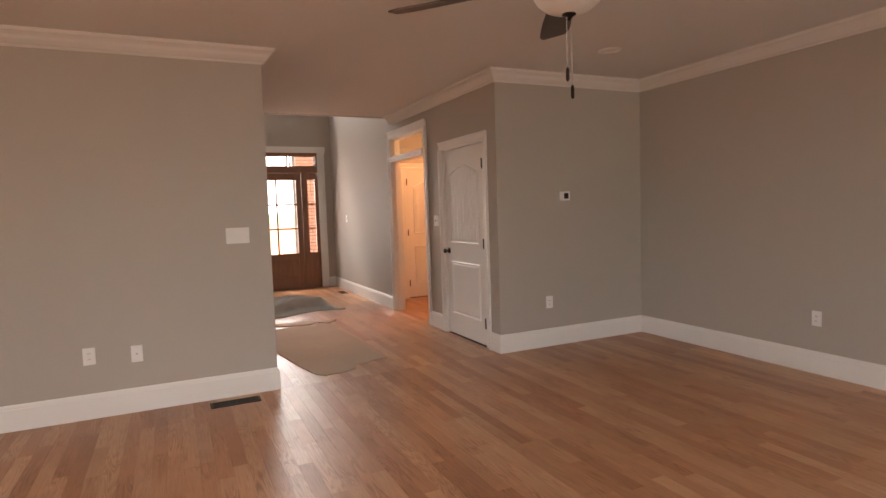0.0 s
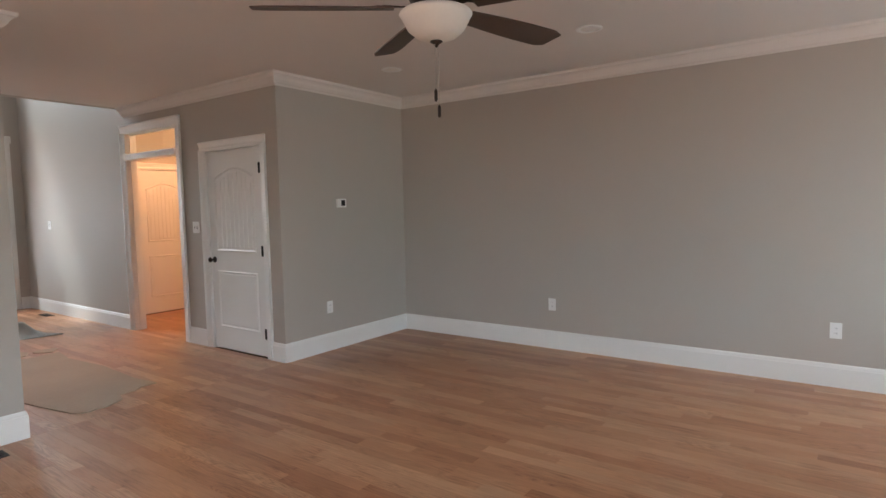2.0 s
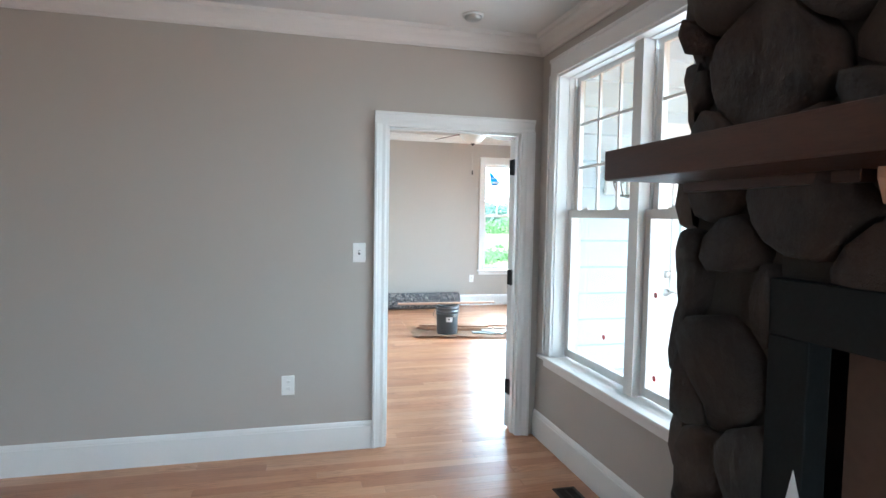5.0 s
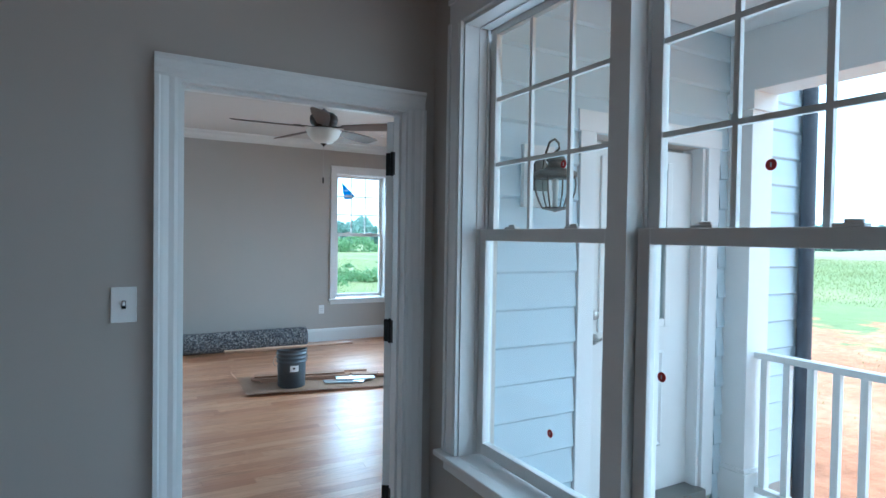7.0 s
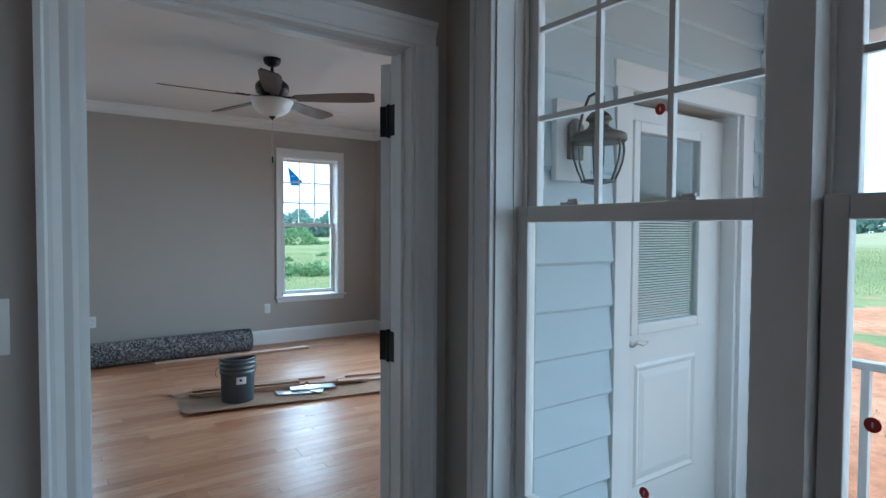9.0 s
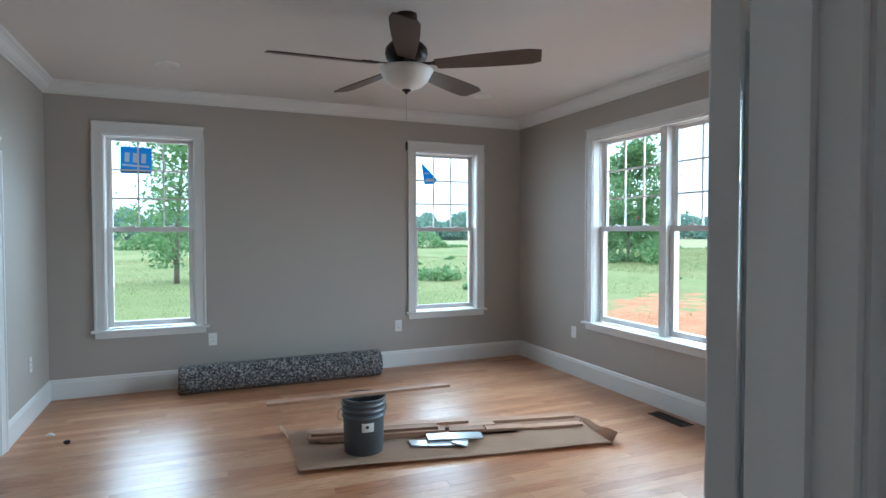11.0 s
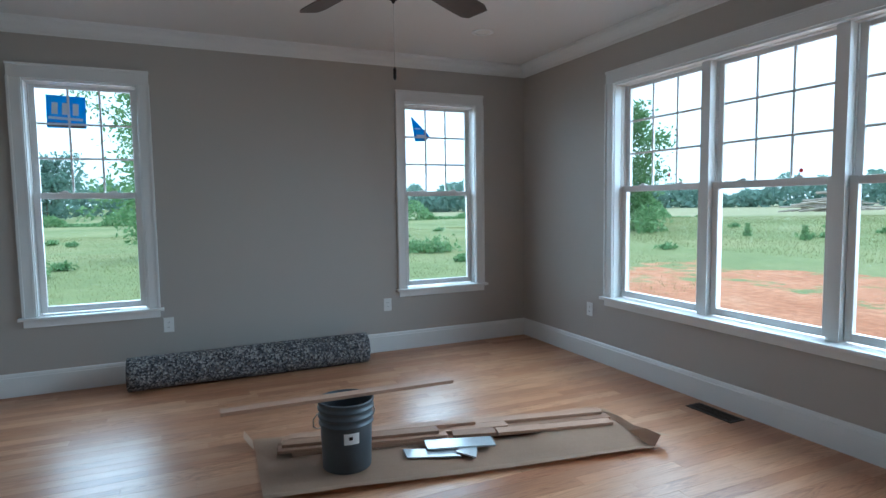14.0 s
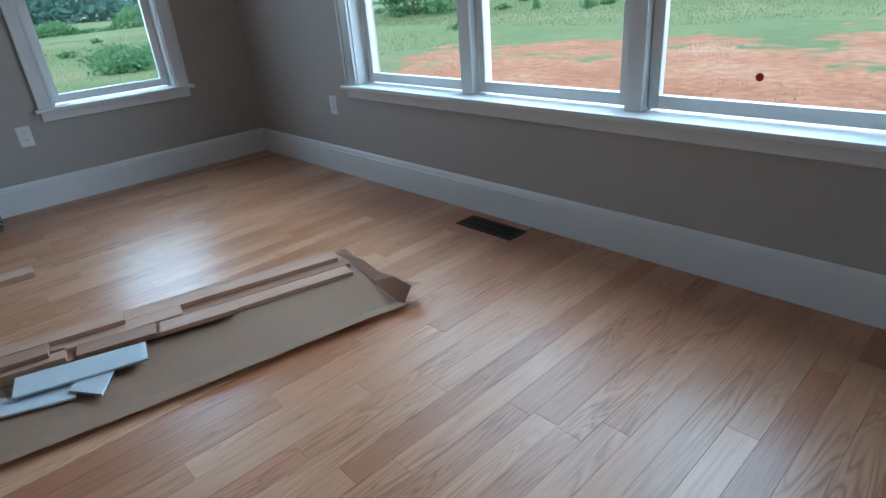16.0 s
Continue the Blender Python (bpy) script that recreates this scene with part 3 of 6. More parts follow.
runs("crown_moulding", CROWN, c2, [
    ("x", BED_E, -1, BED_S, BED_N, -1, -1), ("y", BED_S, 1, BED_W, BED_E, -1, -1), ("y", BED_N, -1, BED_W, BED_E, -1, -1), ("x", BED_W, 1, BED_S, BED_N, -1, -1)],
    "white painted crown moulding under the ceiling", "crown moulding")

window("window_1", pose(LW[0], 0, 0, 0, 0, 180), *LW[1:], "white double-hung window pair with a gridded upper sash")
window("window_2", pose(LW2[0], 0, 0, 0, 0, 180), *LW2[1:], "white double-hung window pair beside the fireplace")
window("window_3", pose(BW[0], BED_S, 0, 0, 0, 180), *BW[1:], "white bank of three double-hung windows")
window("window_4", pose(BED_E, WL[0], 0, 0, 0, -90), *WL[1:], "white double-hung window with a blue label in its pane")
window("window_5", pose(BED_E, WR[0], 0, 0, 0, -90), *WR[1:], "white double-hung window with a folded blue label")
window("window_6", pose(BED_E, BATHW[0], 0, 0, 0, -90), *BATHW[1:], "white double-hung bathroom window", False)
window("window_7", pose(LR_W, KITW[0], 0, 0, 0, 90), *KITW[1:], "white bank of three double-hung windows")


# ---- doors ----
def hinge(parent, x, y, z, leaf=0.045):
    bm = box(B(), x - leaf, x + leaf, y - 0.003, y + 0.003, z - 0.05, z + 0.05, 0.0012)
    lathe(bm, [(0, -0.056), (0.006, -0.054), (0.007, -0.05), (0.007, 0.05), (0.006, 0.054), (0, 0.056)], 10, (x, y - 0.005, z))
    return part("hinge", bm, BLACK, parent, "black iron hinge")


def door_trim(name, m, w, h, depth, label, both=True, cw=0.095):
    """Jamb and casing of a doorway. Local x across, centred; y through the wall from 0 (front face) to depth."""
    top = thing(name, m, label, "doorway", "", "structure")
    for s in (-1, 1):
        part("jamb", box(B(), s * (w / 2 - 0.006), s * (w / 2 + 0.02), -0.004, depth + 0.004, 0, h), TRIM, top)
        part("stop", box(B(), s * w / 2, s * (w / 2 - 0.018), depth * 0.5 - 0.02, depth * 0.5 + 0.02, 0, h - 0.016), TRIM, top)
    part("jamb", box(B(), -w / 2 - 0.02, w / 2 + 0.02, -0.0042, depth + 0.0042, h - 0.006, h + 0.02), TRIM, top)
    part("stop", box(B(), -w / 2, w / 2, depth * 0.5 - 0.02, depth * 0.5 + 0.02, h - 0.018, h - 0.002), TRIM, top)
    for y0, d in (((0.0, -1), (depth, 1)) if both else ((0.0, -1),)):
        i0, i1 = w / 2 + 0.006, w / 2 + cw
        prof = [(i0, 0), (i0, 0.010), (i0 + 0.012, 0.013), (i0 + 0.03, 0.011), (i1 - 0.03, 0.017), (i1 - 0.02, 0.019), (i1 - 0.014, 0.026), (i1, 0.026), (i1, 0)]
        for s in (-1, 1):
            part("casing", prism(B(), [(s * u, y0 + d * v) for u, v in prof], "z", 0, h + 0.006), TRIM, top)
        hp = [(y0 + d * v, h + u - w / 2) for u, v in prof]
        part("head_casing", prism(B(), hp, "x", -w / 2 - cw, w / 2 + cw), TRIM, top)
    return top


def arch(x0, x1, z0, z1, rise, n=14):
    pts = [(x0, z0), (x1, z0), (x1, z1)]
    for i in range(1, n):
        f = i / n
        pts.append((x1 + (x0 - x1) * f, z1 + rise * math.sin(math.pi * f)))
    return pts + [(x0, z1)]


def ring(bm, outer, inner, y0, y1):
    """A raised moulding between two outlines of the same count, from y0 at the outer to y1 at the inner."""
    a = [bm.verts.new((u, y0, v)) for u, v in outer]
    b = [bm.verts.new((u, y1, v)) for u, v in inner]
    n = len(a)
    for i in range(n):
        bm.faces.new((a[i], a[(i + 1) % n], b[(i + 1) % n], b[i]))


def shrink(pts, d):
    cx, cz = sum(p[0] for p in pts) / len(pts), (min(p[1] for p in pts) + max(p[1] for p in pts)) / 2
    out = []
    for u, v in pts:
        out.append((u - math.copysign(d, u - cx) * min(1, abs(u - cx) / 0.05), v - math.copysign(d, v - cz)))
    return out


def panel_door(parent, x0, x1, h, y, side, planked=True, name="leaf"):
    """A two-panel moulded leaf: an arched upper panel with grooves over a square one. y: its front face; side: the way it faces."""
    t = 0.035
    w = x1 - x0
    leaf = part(name, box(B(), x0, x1, y, y - side * t, 0.012, h, 0.002), DOORW, parent)
    sx = 0.115
    for face, sg in ((y, side), (y - side * t, -side)):
        up = arch(x0 + sx, x1 - sx, 1.03, h - 0.26, 0.085)
        low = arch(x0 + sx, x1 - sx, 0.24, 0.83, 0.0)
        for pts, nm in ((up, "panel"), (low, "panel")):
            bm = B()
            ring(bm, pts, shrink(pts, 0.010), face + sg * 0.0005, face + sg * 0.012)
            ring(bm, shrink(pts, 0.010), shrink(pts, 0.024), face + sg * 0.012, face + sg * 0.001)
            inner = shrink(pts, 0.024)
            ring(bm, inner, shrink(inner, 0.018), face + sg * 0.001, face + sg * 0.005)
            vs = [bm.verts.new((u, face + sg * 0.005, v)) for u, v in shrink(inner, 0.018)]
            bm.faces.new(vs)
            if pts is up and planked:
                ip = shrink(inner, 0.02)
                u0, u1 = ip[0][0], ip[1][0]
                n = 8
                for i in range(n):
                    a, b = u0 + (u1 - u0) * i / n, u0 + (u1 - u0) * (i + 1) / n
                    f = ((a + b) / 2 - u0) / (u1 - u0)
                    top_z = h - 0.26 - 0.05 + 0.085 * math.sin(math.pi * f)
                    box(bm, a + 0.004, b - 0.004, face + sg * 0.004, face + sg * 0.0105, 1.075, top_z, 0.0015)
            bmesh.ops.recalc_face_normals(bm, faces=bm.faces)
            part(nm, bm, DOORW, leaf)
    return leaf


def knob(parent, x, y, z, side):
    bm = B()
    lathe(bm, [(0, 0), (0.033, 0), (0.033, 0.006), (0.014, 0.012), (0.011, 0.035), (0.022, 0.042), (0.028, 0.055), (0.022, 0.066), (0, 0.070)], 20)
    bmesh.ops.transform(bm, matrix=pose(x, y, z, 90 * side), verts=bm.verts)
    return part("door_knob", bm, BRONZE, parent, "dark bronze round door knob", True)


# cased doorway to the bedroom, its leaf folded back into the bedroom
door_trim("doorway_1", pose(0.0, 0.592, 0, 0, 0, -90), 0.91, 2.07, 0.12, "white cased doorway with moulded casing", True, 0.084)
dm = thing("door_1", pose(0.137, 0.139, 0, 0, 0, -53), "white two-panel bedroom door standing wide open", "door", "", "structure")
lf = panel_door(dm, 0.004, 0.886, 2.045, 0.037, 1)
for z in (0.30, 1.08, 1.85):
    bm = box(B(), 0.0005, 0.004, 0.001, 0.038, z - 0.052, z + 0.052, 0.0012)
    lathe(bm, [(0, -0.058), (0.007, -0.055), (0.0075, 0.055), (0, 0.058)], 10, (-0.004, 0.004, z))
    bmesh.ops.transform(bm, matrix=dm.matrix_world, verts=bm.verts)
    box(bm, 0.078, 0.134, 0.137, 0.1455, z - 0.052, z + 0.052, 0.0012)
    bmesh.ops.transform(bm, matrix=dm.matrix_world.inverted(), verts=bm.verts)
    part("hinge", bm, BLACK, lf, "black iron butt hinge")
knob(lf, 0.80, 0.037, 0.94, -1), knob(lf, 0.80, 0.002, 0.94, 1)

# closet door, shut
door_trim("doorway_2", pose(CL_X, 6.607, 0, 0, 0, -90), 0.905, 2.065, 0.12, "white cased closet doorway", False, 0.092)
dm = thing("door_2", pose(CL_X, 6.607, 0, 0, 0, -90), "white closed closet door with arched beadboard panel", "door", "", "structure")
lf = panel_door(dm, -0.443, 0.443, 2.052, 0.012, -1)
knob(lf, -0.385, 0.012, 0.94, 1)
for z in (0.24, 1.05, 1.85):
    bm = lathe(B(), [(0, -0.052), (0.008, -0.05), (0.008, 0.05), (0, 0.052)], 10, (0.444, -0.006, z))
    box(bm, 0.408, 0.444, 0.002, 0.012, z - 0.05, z + 0.05, 0.001)
    part("hinge", bm, BLACK, lf, "black iron hinge")

# cased opening with a transom bar, warm-lit vestibule and its door
d3 = door_trim("doorway_3", pose(CL_X, 8.16, 0, 0, 0, -90), 1.12, 2.39, 0.12, "white cased opening with a glazed transom", True, 0.1)
bm = box(B(), -0.56, 0.56, -0.03, 0.13, 2.075, 2.13, 0.004)
box(bm, -0.58, 0.58, -0.045, 0.0, 2.115, 2.14, 0.006)
part("transom_bar", bm, TRIM, d3)
part("pane", box(B(), -0.54, 0.54, 0.056, 0.060, 2.13, 2.37), GLASS, d3, "clear transom glass")
door_trim("doorway_4", pose(-0.83, 9.66, 0, 0, 0, 0), 0.78, 2.05, 0.12, "white cased vestibule doorway", False, 0.09)
dm = thing("door_3", pose(-0.83, 9.66, 0), "white closed vestibule door with arched panel", "door", "", "structure")
lf = panel_door(dm, -0.381, 0.381, 2.037, 0.012, -1)
for z in (0.24, 1.05, 1.85):
    bm = lathe(B(), [(0, -0.052), (0.008, -0.05), (0.008, 0.05), (0, 0.052)], 10, (-0.387, 0.004, z))
    box(bm, -0.387, -0.362, 0.006, 0.012, z - 0.05, z + 0.05, 0.001)
    part("hinge", bm, BLACK, lf, "black iron hinge")

# bathroom doorway, leaf open into the bathroom
door_trim("doorway_5", pose(3.87, BED_N, 0, 0, 0, 0), 0.86, 2.05, 0.12, "white cased bathroom doorway", True, 0.098)
dm = thing("door_4", pose(4.238, BED_N + 0.134, 0, 0, 0, 97), "white two-panel bathroom door standing open", "door", "", "structure")
lf = panel_door(dm, 0.004, 0.84, 2.035, 0.0, -1)
for z in (0.30, 1.08, 1.85):
    bm = box(B(), 0.0005, 0.004, 0.001, 0.036, z - 0.056, z + 0.056, 0.0012)
    bmesh.ops.transform(bm, matrix=dm.matrix_world, verts=bm.verts)
    box(bm, 4.238, 4.292, BED_N + 0.127, BED_N + 0.131, z - 0.056, z + 0.056, 0.0012)
    box(bm, 4.289, 4.294, BED_N + 0.08, BED_N + 0.131, z - 0.056, z + 0.056, 0.0012)
    lathe(bm, [(0, -0.062), (0.008, -0.059), (0.0085, 0.059), (0, 0.062)], 10, (4.266, BED_N + 0.129, z))
    bmesh.ops.transform(bm, matrix=dm.matrix_world.inverted(), verts=bm.verts)
    part("hinge", bm, BLACK, lf, "black iron butt hinge")


# ---- front entry of the foyer ----
fd = thing("door_5", pose(-2.83, FOY_Y, 0), "brown stained glazed entry door with sidelights and transom", "door", "", "structure")
bm = B()
for s in (-1, 1):
    box(bm, s * 0.77, s * 0.74, 0.0, 0.12, 0, 2.54), box(bm, s * 0.46, s * 0.53, 0.01, 0.11, 0, 2.17)
box(bm, -0.77, 0.77, 0.0, 0.12, 2.48, 2.54), box(bm, -0.77, 0.77, 0.0, 0.12, 2.16, 2.27)
part("frame", bm, STAIN, fd)
part("threshold", box(B(), -0.74, 0.74, 0.0, 0.12, 0.0, 0.022, 0.003), STAIN, fd)
for s in (-1, 1):
    part("casing", box(B(), s * 0.765, s * 0.90, -0.02, 0.0, 0, 2.53, 0.003), TRIM, fd)
part("head_casing", box(B(), -0.92, 0.92, -0.022, 0.0, 2.53, 2.64, 0.003), TRIM, fd)
for x0, x1 in ((-0.73, -0.26), (-0.23, 0.23), (0.26, 0.73)):
    bm = B()
    box(bm, x0, x0 + 0.02, 0.03, 0.09, 2.27, 2.48), box(bm, x1 - 0.02, x1, 0.03, 0.09, 2.27, 2.48)
    box(bm, x0, x1, 0.031, 0.089, 2.27, 2.29), box(bm, x0, x1, 0.031, 0.089, 2.465, 2.48)
    tr = part("transom_sash", bm, STAIN, fd)
    part("pane", box(B(), x0 + 0.01, x1 - 0.01, 0.058, 0.062, 2.28, 2.47), GLASS, tr)
bm = B()
for s in (-1, 1):
    box(bm, s * 0.455, s * 0.36, 0.03, 0.075, 0.02, 2.16, 0.003)
box(bm, -0.36, 0.36, 0.03, 0.075, 2.03, 2.16), box(bm, -0.36, 0.36, 0.03, 0.075, 0.02, 0.24), box(bm, -0.36, 0.36, 0.03, 0.075, 0.55, 0.67)
lf = part("leaf", bm, STAIN, fd)
part("panel", box(B(), -0.36, 0.36, 0.04, 0.065, 0.24, 0.55, 0.01), STAIN, lf)
for z in (1.13, 1.58):
    part("muntin", box(B(), -0.36, 0.36, 0.035, 0.07, z - 0.014, z + 0.014), STAIN, lf)
part("muntin", box(B(), -0.014, 0.014, 0.036, 0.069, 0.67, 2.03), STAIN, lf)
part("pane", box(B(), -0.36, 0.36, 0.051, 0.055, 0.67, 2.03), GLASS, lf)
part("door_handle", tube(B(), [(-0.41, 0.02, 0.9), (-0.41, -0.02, 0.93), (-0.41, -0.02, 1.1), (-0.41, 0.02, 1.13)], 0.01), BRONZE, lf, "dark bronze entry handle", True)
for s in (-1, 1):
    bm = B()
    box(bm, s * 0.53, s * 0.57, 0.03, 0.08, 0.02, 2.16), box(bm, s * 0.71, s * 0.74, 0.03, 0.08, 0.02, 2.16)
    box(bm, s * 0.57, s * 0.71, 0.031, 0.079, 2.03, 2.16), box(bm, s * 0.57, s * 0.71, 0.031, 0.079, 0.02, 0.67)
    sl = part("sidelight", bm, STAIN, fd)
    for z in (1.13, 1.58):
        part("muntin", box(B(), s * 0.57, s * 0.71, 0.036, 0.07, z - 0.014, z + 0.014), STAIN, sl)
    part("pane", box(B(), s * 0.57, s * 0.71, 0.051, 0.055, 0.67, 2.03), GLASS, sl)
w8 = thing("window_8", pose(-2.8, FOY_Y, 0), "high fixed foyer window", "window", "", "structure")
part("pane", box(B(), -0.6, 0.6, 0.06, 0.064, 3.5, 4.9), GLASS, w8)

# entry porch: slab and brick pier
setting("porch_front_floor", box(B(), -5.0, -0.8, FOY_Y + OUT, 15.0, -0.4, -0.03), CONCRETE, "grey concrete entry porch slab", "porch floor")
pier = thing("brick_pier", pose(-1.40, 14.2, -0.03), "red brick pier on the entry porch slab", "pier")
part("core", box(B(), -0.62, 0.62, 0.02, 0.5, 0, 3.0), MORTAR, pier)
bm = B()
for k in range(38):
    for i in range(-1, 7):
        x0 = -0.63 + i * 0.21 + (0.105 if k % 2 else 0)
        a, b = max(x0, -0.63), min(x0 + 0.2, 0.63)
        if b - a > 0.03:
            box(bm, a, b, 0.0, 0.1, k * 0.077 + 0.008, k * 0.077 + 0.074)
bk = part("brick_courses", bm, BRICK, pier, "red bricks in running bond")
bk["kind"] = "stuff"


# ---- fireplace of rounded field stones ----
def clip(poly, nx, ny, d):
    """The part of a polygon where nx * x + ny * y <= d."""
    out = []
    for i, p in enumerate(poly):
        q = poly[(i + 1) % len(poly)]
        a, b = nx * p[0] + ny * p[1] - d, nx * q[0] + ny * q[1] - d
        if a <= 0:
            out.append(p)
        if a * b < 0:
            f = a / (a - b)
            out.append((p[0] + f * (q[0] - p[0]), p[1] + f * (q[1] - p[1])))
    return out


def cells(w, h, step, rng, hole=None):
    """Irregular cells that fill a w by h face, but for a hole."""
    sites, row, v = [], 0, -step * 0.2
    while v < h + step * 0.5:
        u = -step * 0.5 * rng.random()
        while u < w + step * 0.6:
            sites.append((u + rng.uniform(-0.3, 0.3) * step, v + rng.uniform(-0.32, 0.32) * step))
            u += step * rng.uniform(0.75, 1.5)
        v += step * rng.uniform(0.62, 0.95)
    out = []
    for s in sites:
        poly = [(0, 0), (w, 0), (w, h), (0, h)]
        for t in sites:
            if t is not s and abs(t[0] - s[0]) < 4 * step and abs(t[1] - s[1]) < 4 * step:
                nx, ny = t[0] - s[0], t[1] - s[1]
                poly = clip(poly, nx, ny, (t[0] ** 2 + t[1] ** 2 - s[0] ** 2 - s[1] ** 2) / 2)
                if len(poly) < 3:
                    break
        if len(poly) < 3:
            continue
        pieces = [poly]
        if hole:
            hx0, hx1, hz = hole
            cu = sum(p[0] for p in poly) / len(poly)
            cv = sum(p[1] for p in poly) / len(poly)
            if min(p[1] for p in poly) < hz and max(p[0] for p in poly) > hx0 and min(p[0] for p in poly) < hx1:
                if cv > hz - 0.02 or hx0 < cu < hx1 and cv > hz - 0.12:
                    poly = clip(poly, 0, -1, -hz)
                elif cu <= (hx0 + hx1) / 2:
                    poly = clip(poly, 1, 0, hx0)
                else:
                    poly = clip(poly, -1, 0, -hx1)
        if len(poly) > 2:
            area = abs(sum(p[0] * poly[(i + 1) % len(poly)][1] - poly[(i + 1) % len(poly)][0] * p[1] for i, p in enumerate(poly))) / 2
            if area > 0.0025:
                out.append(poly)
    return out


def stone_mesh(poly, depth, rng):
    """A rounded stone on the outline poly, bulging to +z from a bed at z = 0."""
    bm = B()
    cu, cv = sum(p[0] for p in poly) / len(poly), sum(p[1] for p in poly) / len(poly)
    pts = []
    for i, p in enumerate(poly):
        q = poly[(i + 1) % len(poly)]
        L = math.hypot(q[0] - p[0], q[1] - p[1])
        n = max(1, int(L / 0.06))
        for k in range(n):
            pts.append((p[0] + (q[0] - p[0]) * k / n, p[1] + (q[1] - p[1]) * k / n))
    for _ in range(1):                                        # soften the corners
        pts = [((pts[i - 1][0] + 2 * pts[i][0] + pts[(i + 1) % len(pts)][0]) / 4, (pts[i - 1][1] + 2 * pts[i][1] + pts[(i + 1) % len(pts)][1]) / 4) for i in range(len(pts))]
    size = max(0.05, min(max(p[0] for p in pts) - min(p[0] for p in pts), max(p[1] for p in pts) - min(p[1] for p in pts)))
    tilt, tilt2 = rng.uniform(-0.17, 0.17), rng.uniform(-0.17, 0.17)
    rows = []
    for f, z in ((0.985, 0.0), (0.992, 0.55), (0.968, 0.84), (0.90, 0.96), (0.68, 1.0), (0.36, 1.0)):
        row = []
        for u, v in pts:
            x, y = cu + (u - cu) * f, cv + (v - cv) * f
            k = noise.noise(Vector((x * 7, y * 7, depth * 40 + z))) * 0.022 + noise.noise(Vector((x * 21, y * 21, depth * 90))) * 0.011
            row.append(bm.verts.new((x, y, z * depth + (k if z else 0) + (tilt * (x - cu) + tilt2 * (y - cv)) * z)))
        rows.append(row)
    for a, b in zip(rows, rows[1:]):
        for i in range(len(pts)):
            bm.faces.new((a[i], a[(i + 1) % len(pts)], b[(i + 1) % len(pts)], b[i]))
    top = bm.verts.new((cu, cv, depth))
    for i in range(len(pts)):
        bm.faces.new((rows[-1][i], rows[-1][(i + 1) % len(pts)], top))
    bmesh.ops.recalc_face_normals(bm, faces=bm.faces)
    return bm


FX0, FX1, FD = -3.95, -2.24, 0.50
fp = thing("fireplace", pose(-3.1, 0, 0), "dark rounded field-stone fireplace with raised hearth", "fireplace")
OP0, OP1, OPZ = -3.60, -2.54, 1.37
bm = B()
box(bm, FX0 + 3.1, OP0 + 3.1, 0, FD, 0, LR_CEIL), box(bm, OP1 + 3.1, FX1 + 3.1, 0, FD, 0, LR_CEIL)
box(bm, OP0 + 3.1, OP1 + 3.1, 0, FD, OPZ, LR_CEIL)
part("masonry_core", bm, MORTAR, fp)
rng = random.Random(11)
for poly in cells(FX1 - FX0, LR_CEIL - 0.002, 0.31, rng, (OP0 - FX0, OP1 - FX0, OPZ)):
    ob = part("stone", stone_mesh(poly, rng.uniform(0.045, 0.095), rng), STONE, fp, "", True)
    ob.matrix_local = Matrix.Translation((FX0 + 3.1, FD, 0)) @ Matrix(((1, 0, 0, 0), (0, 0, 1, 0), (0, 1, 0, 0), (0, 0, 0, 1)))
for poly in cells(FD + 0.03, LR_CEIL - 0.002, 0.22, rng):
    ob = part("stone", stone_mesh(poly, rng.uniform(0.03, 0.075), rng), STONE, fp, "", True)
    ob.matrix_local = Matrix.Translation((FX1 + 3.1, 0, 0)) @ Matrix(((0, 0, 1, 0), (1, 0, 0, 0), (0, 1, 0, 0), (0, 0, 0, 1)))
for s in (-1, 1):
    part("surround_side", box(B(), s * 0.53 + 0.03, s * 0.42 + 0.03, FD - 0.03, FD + 0.035, 0.33, 1.24, 0.004), SOOT, fp, "black metal firebox surround")
part("surround_head", box(B(), -0.5, 0.56, FD - 0.03, FD + 0.036, 1.24, OPZ, 0.004), SOOT, fp, "black metal firebox surround")
bm = B()
box(bm, -0.5, 0.56, 0.02, 0.06, 0.3, 1.3), box(bm, -0.5, -0.46, 0.06, FD - 0.03, 0.3, 1.3), box(bm, 0.52, 0.56, 0.06, FD - 0.03, 0.3, 1.3), box(bm, -0.5, 0.56, 0.06, FD - 0.03, 1.26, 1.3)
part("firebox", bm, DARK, fp, "black firebox")
part("cover_board", box(B(), -0.36, 0.42, FD - 0.05, FD - 0.042, 0.32, 1.24), FIREBOX, fp, "brown board closing the firebox")
bm = box(B(), -1.05, 1.0, FD - 0.02, 1.01, 0.245, 0.325, 0.012)
for v in bm.verts:
    v.co.y += 0.02 * noise.noise(Vector((v.co.x * 3, 1, v.co.z))) if v.co.y > 0.9 else 0
part("hearth_slab", bm, SLATE, fp, "grey stone hearth slab")
part("hearth_base", box(B(), -1.0, 0.95, 0.0, 0.96, 0.0, 0.25, 0.01), MORTAR, fp)
bm = box(B(), -0.88, 0.85, FD + 0.02, 0.81, 1.60, 1.68, 0.008)
part("mantel", bm, MANTEL, fp, "dark stained wooden mantel shelf")
part("cleat", box(B(), 0.30, 0.80, FD + 0.06, FD + 0.10, 1.575, 1.60, 0.003), MANTEL, fp, "dark stained cleat under the mantel")
for x in (-0.62, 0.255):
    bm = prism(B(), [(FD + 0.07, 1.60), (FD + 0.105, 1.60), (FD + 0.105, 1.58), (FD + 0.095, 1.555), (FD + 0.088, 1.535), (FD + 0.07, 1.53)], "x", x - 0.009, x + 0.009)
    part("bracket", bm, RAWWOOD, fp, "raw wooden bracket under the mantel")

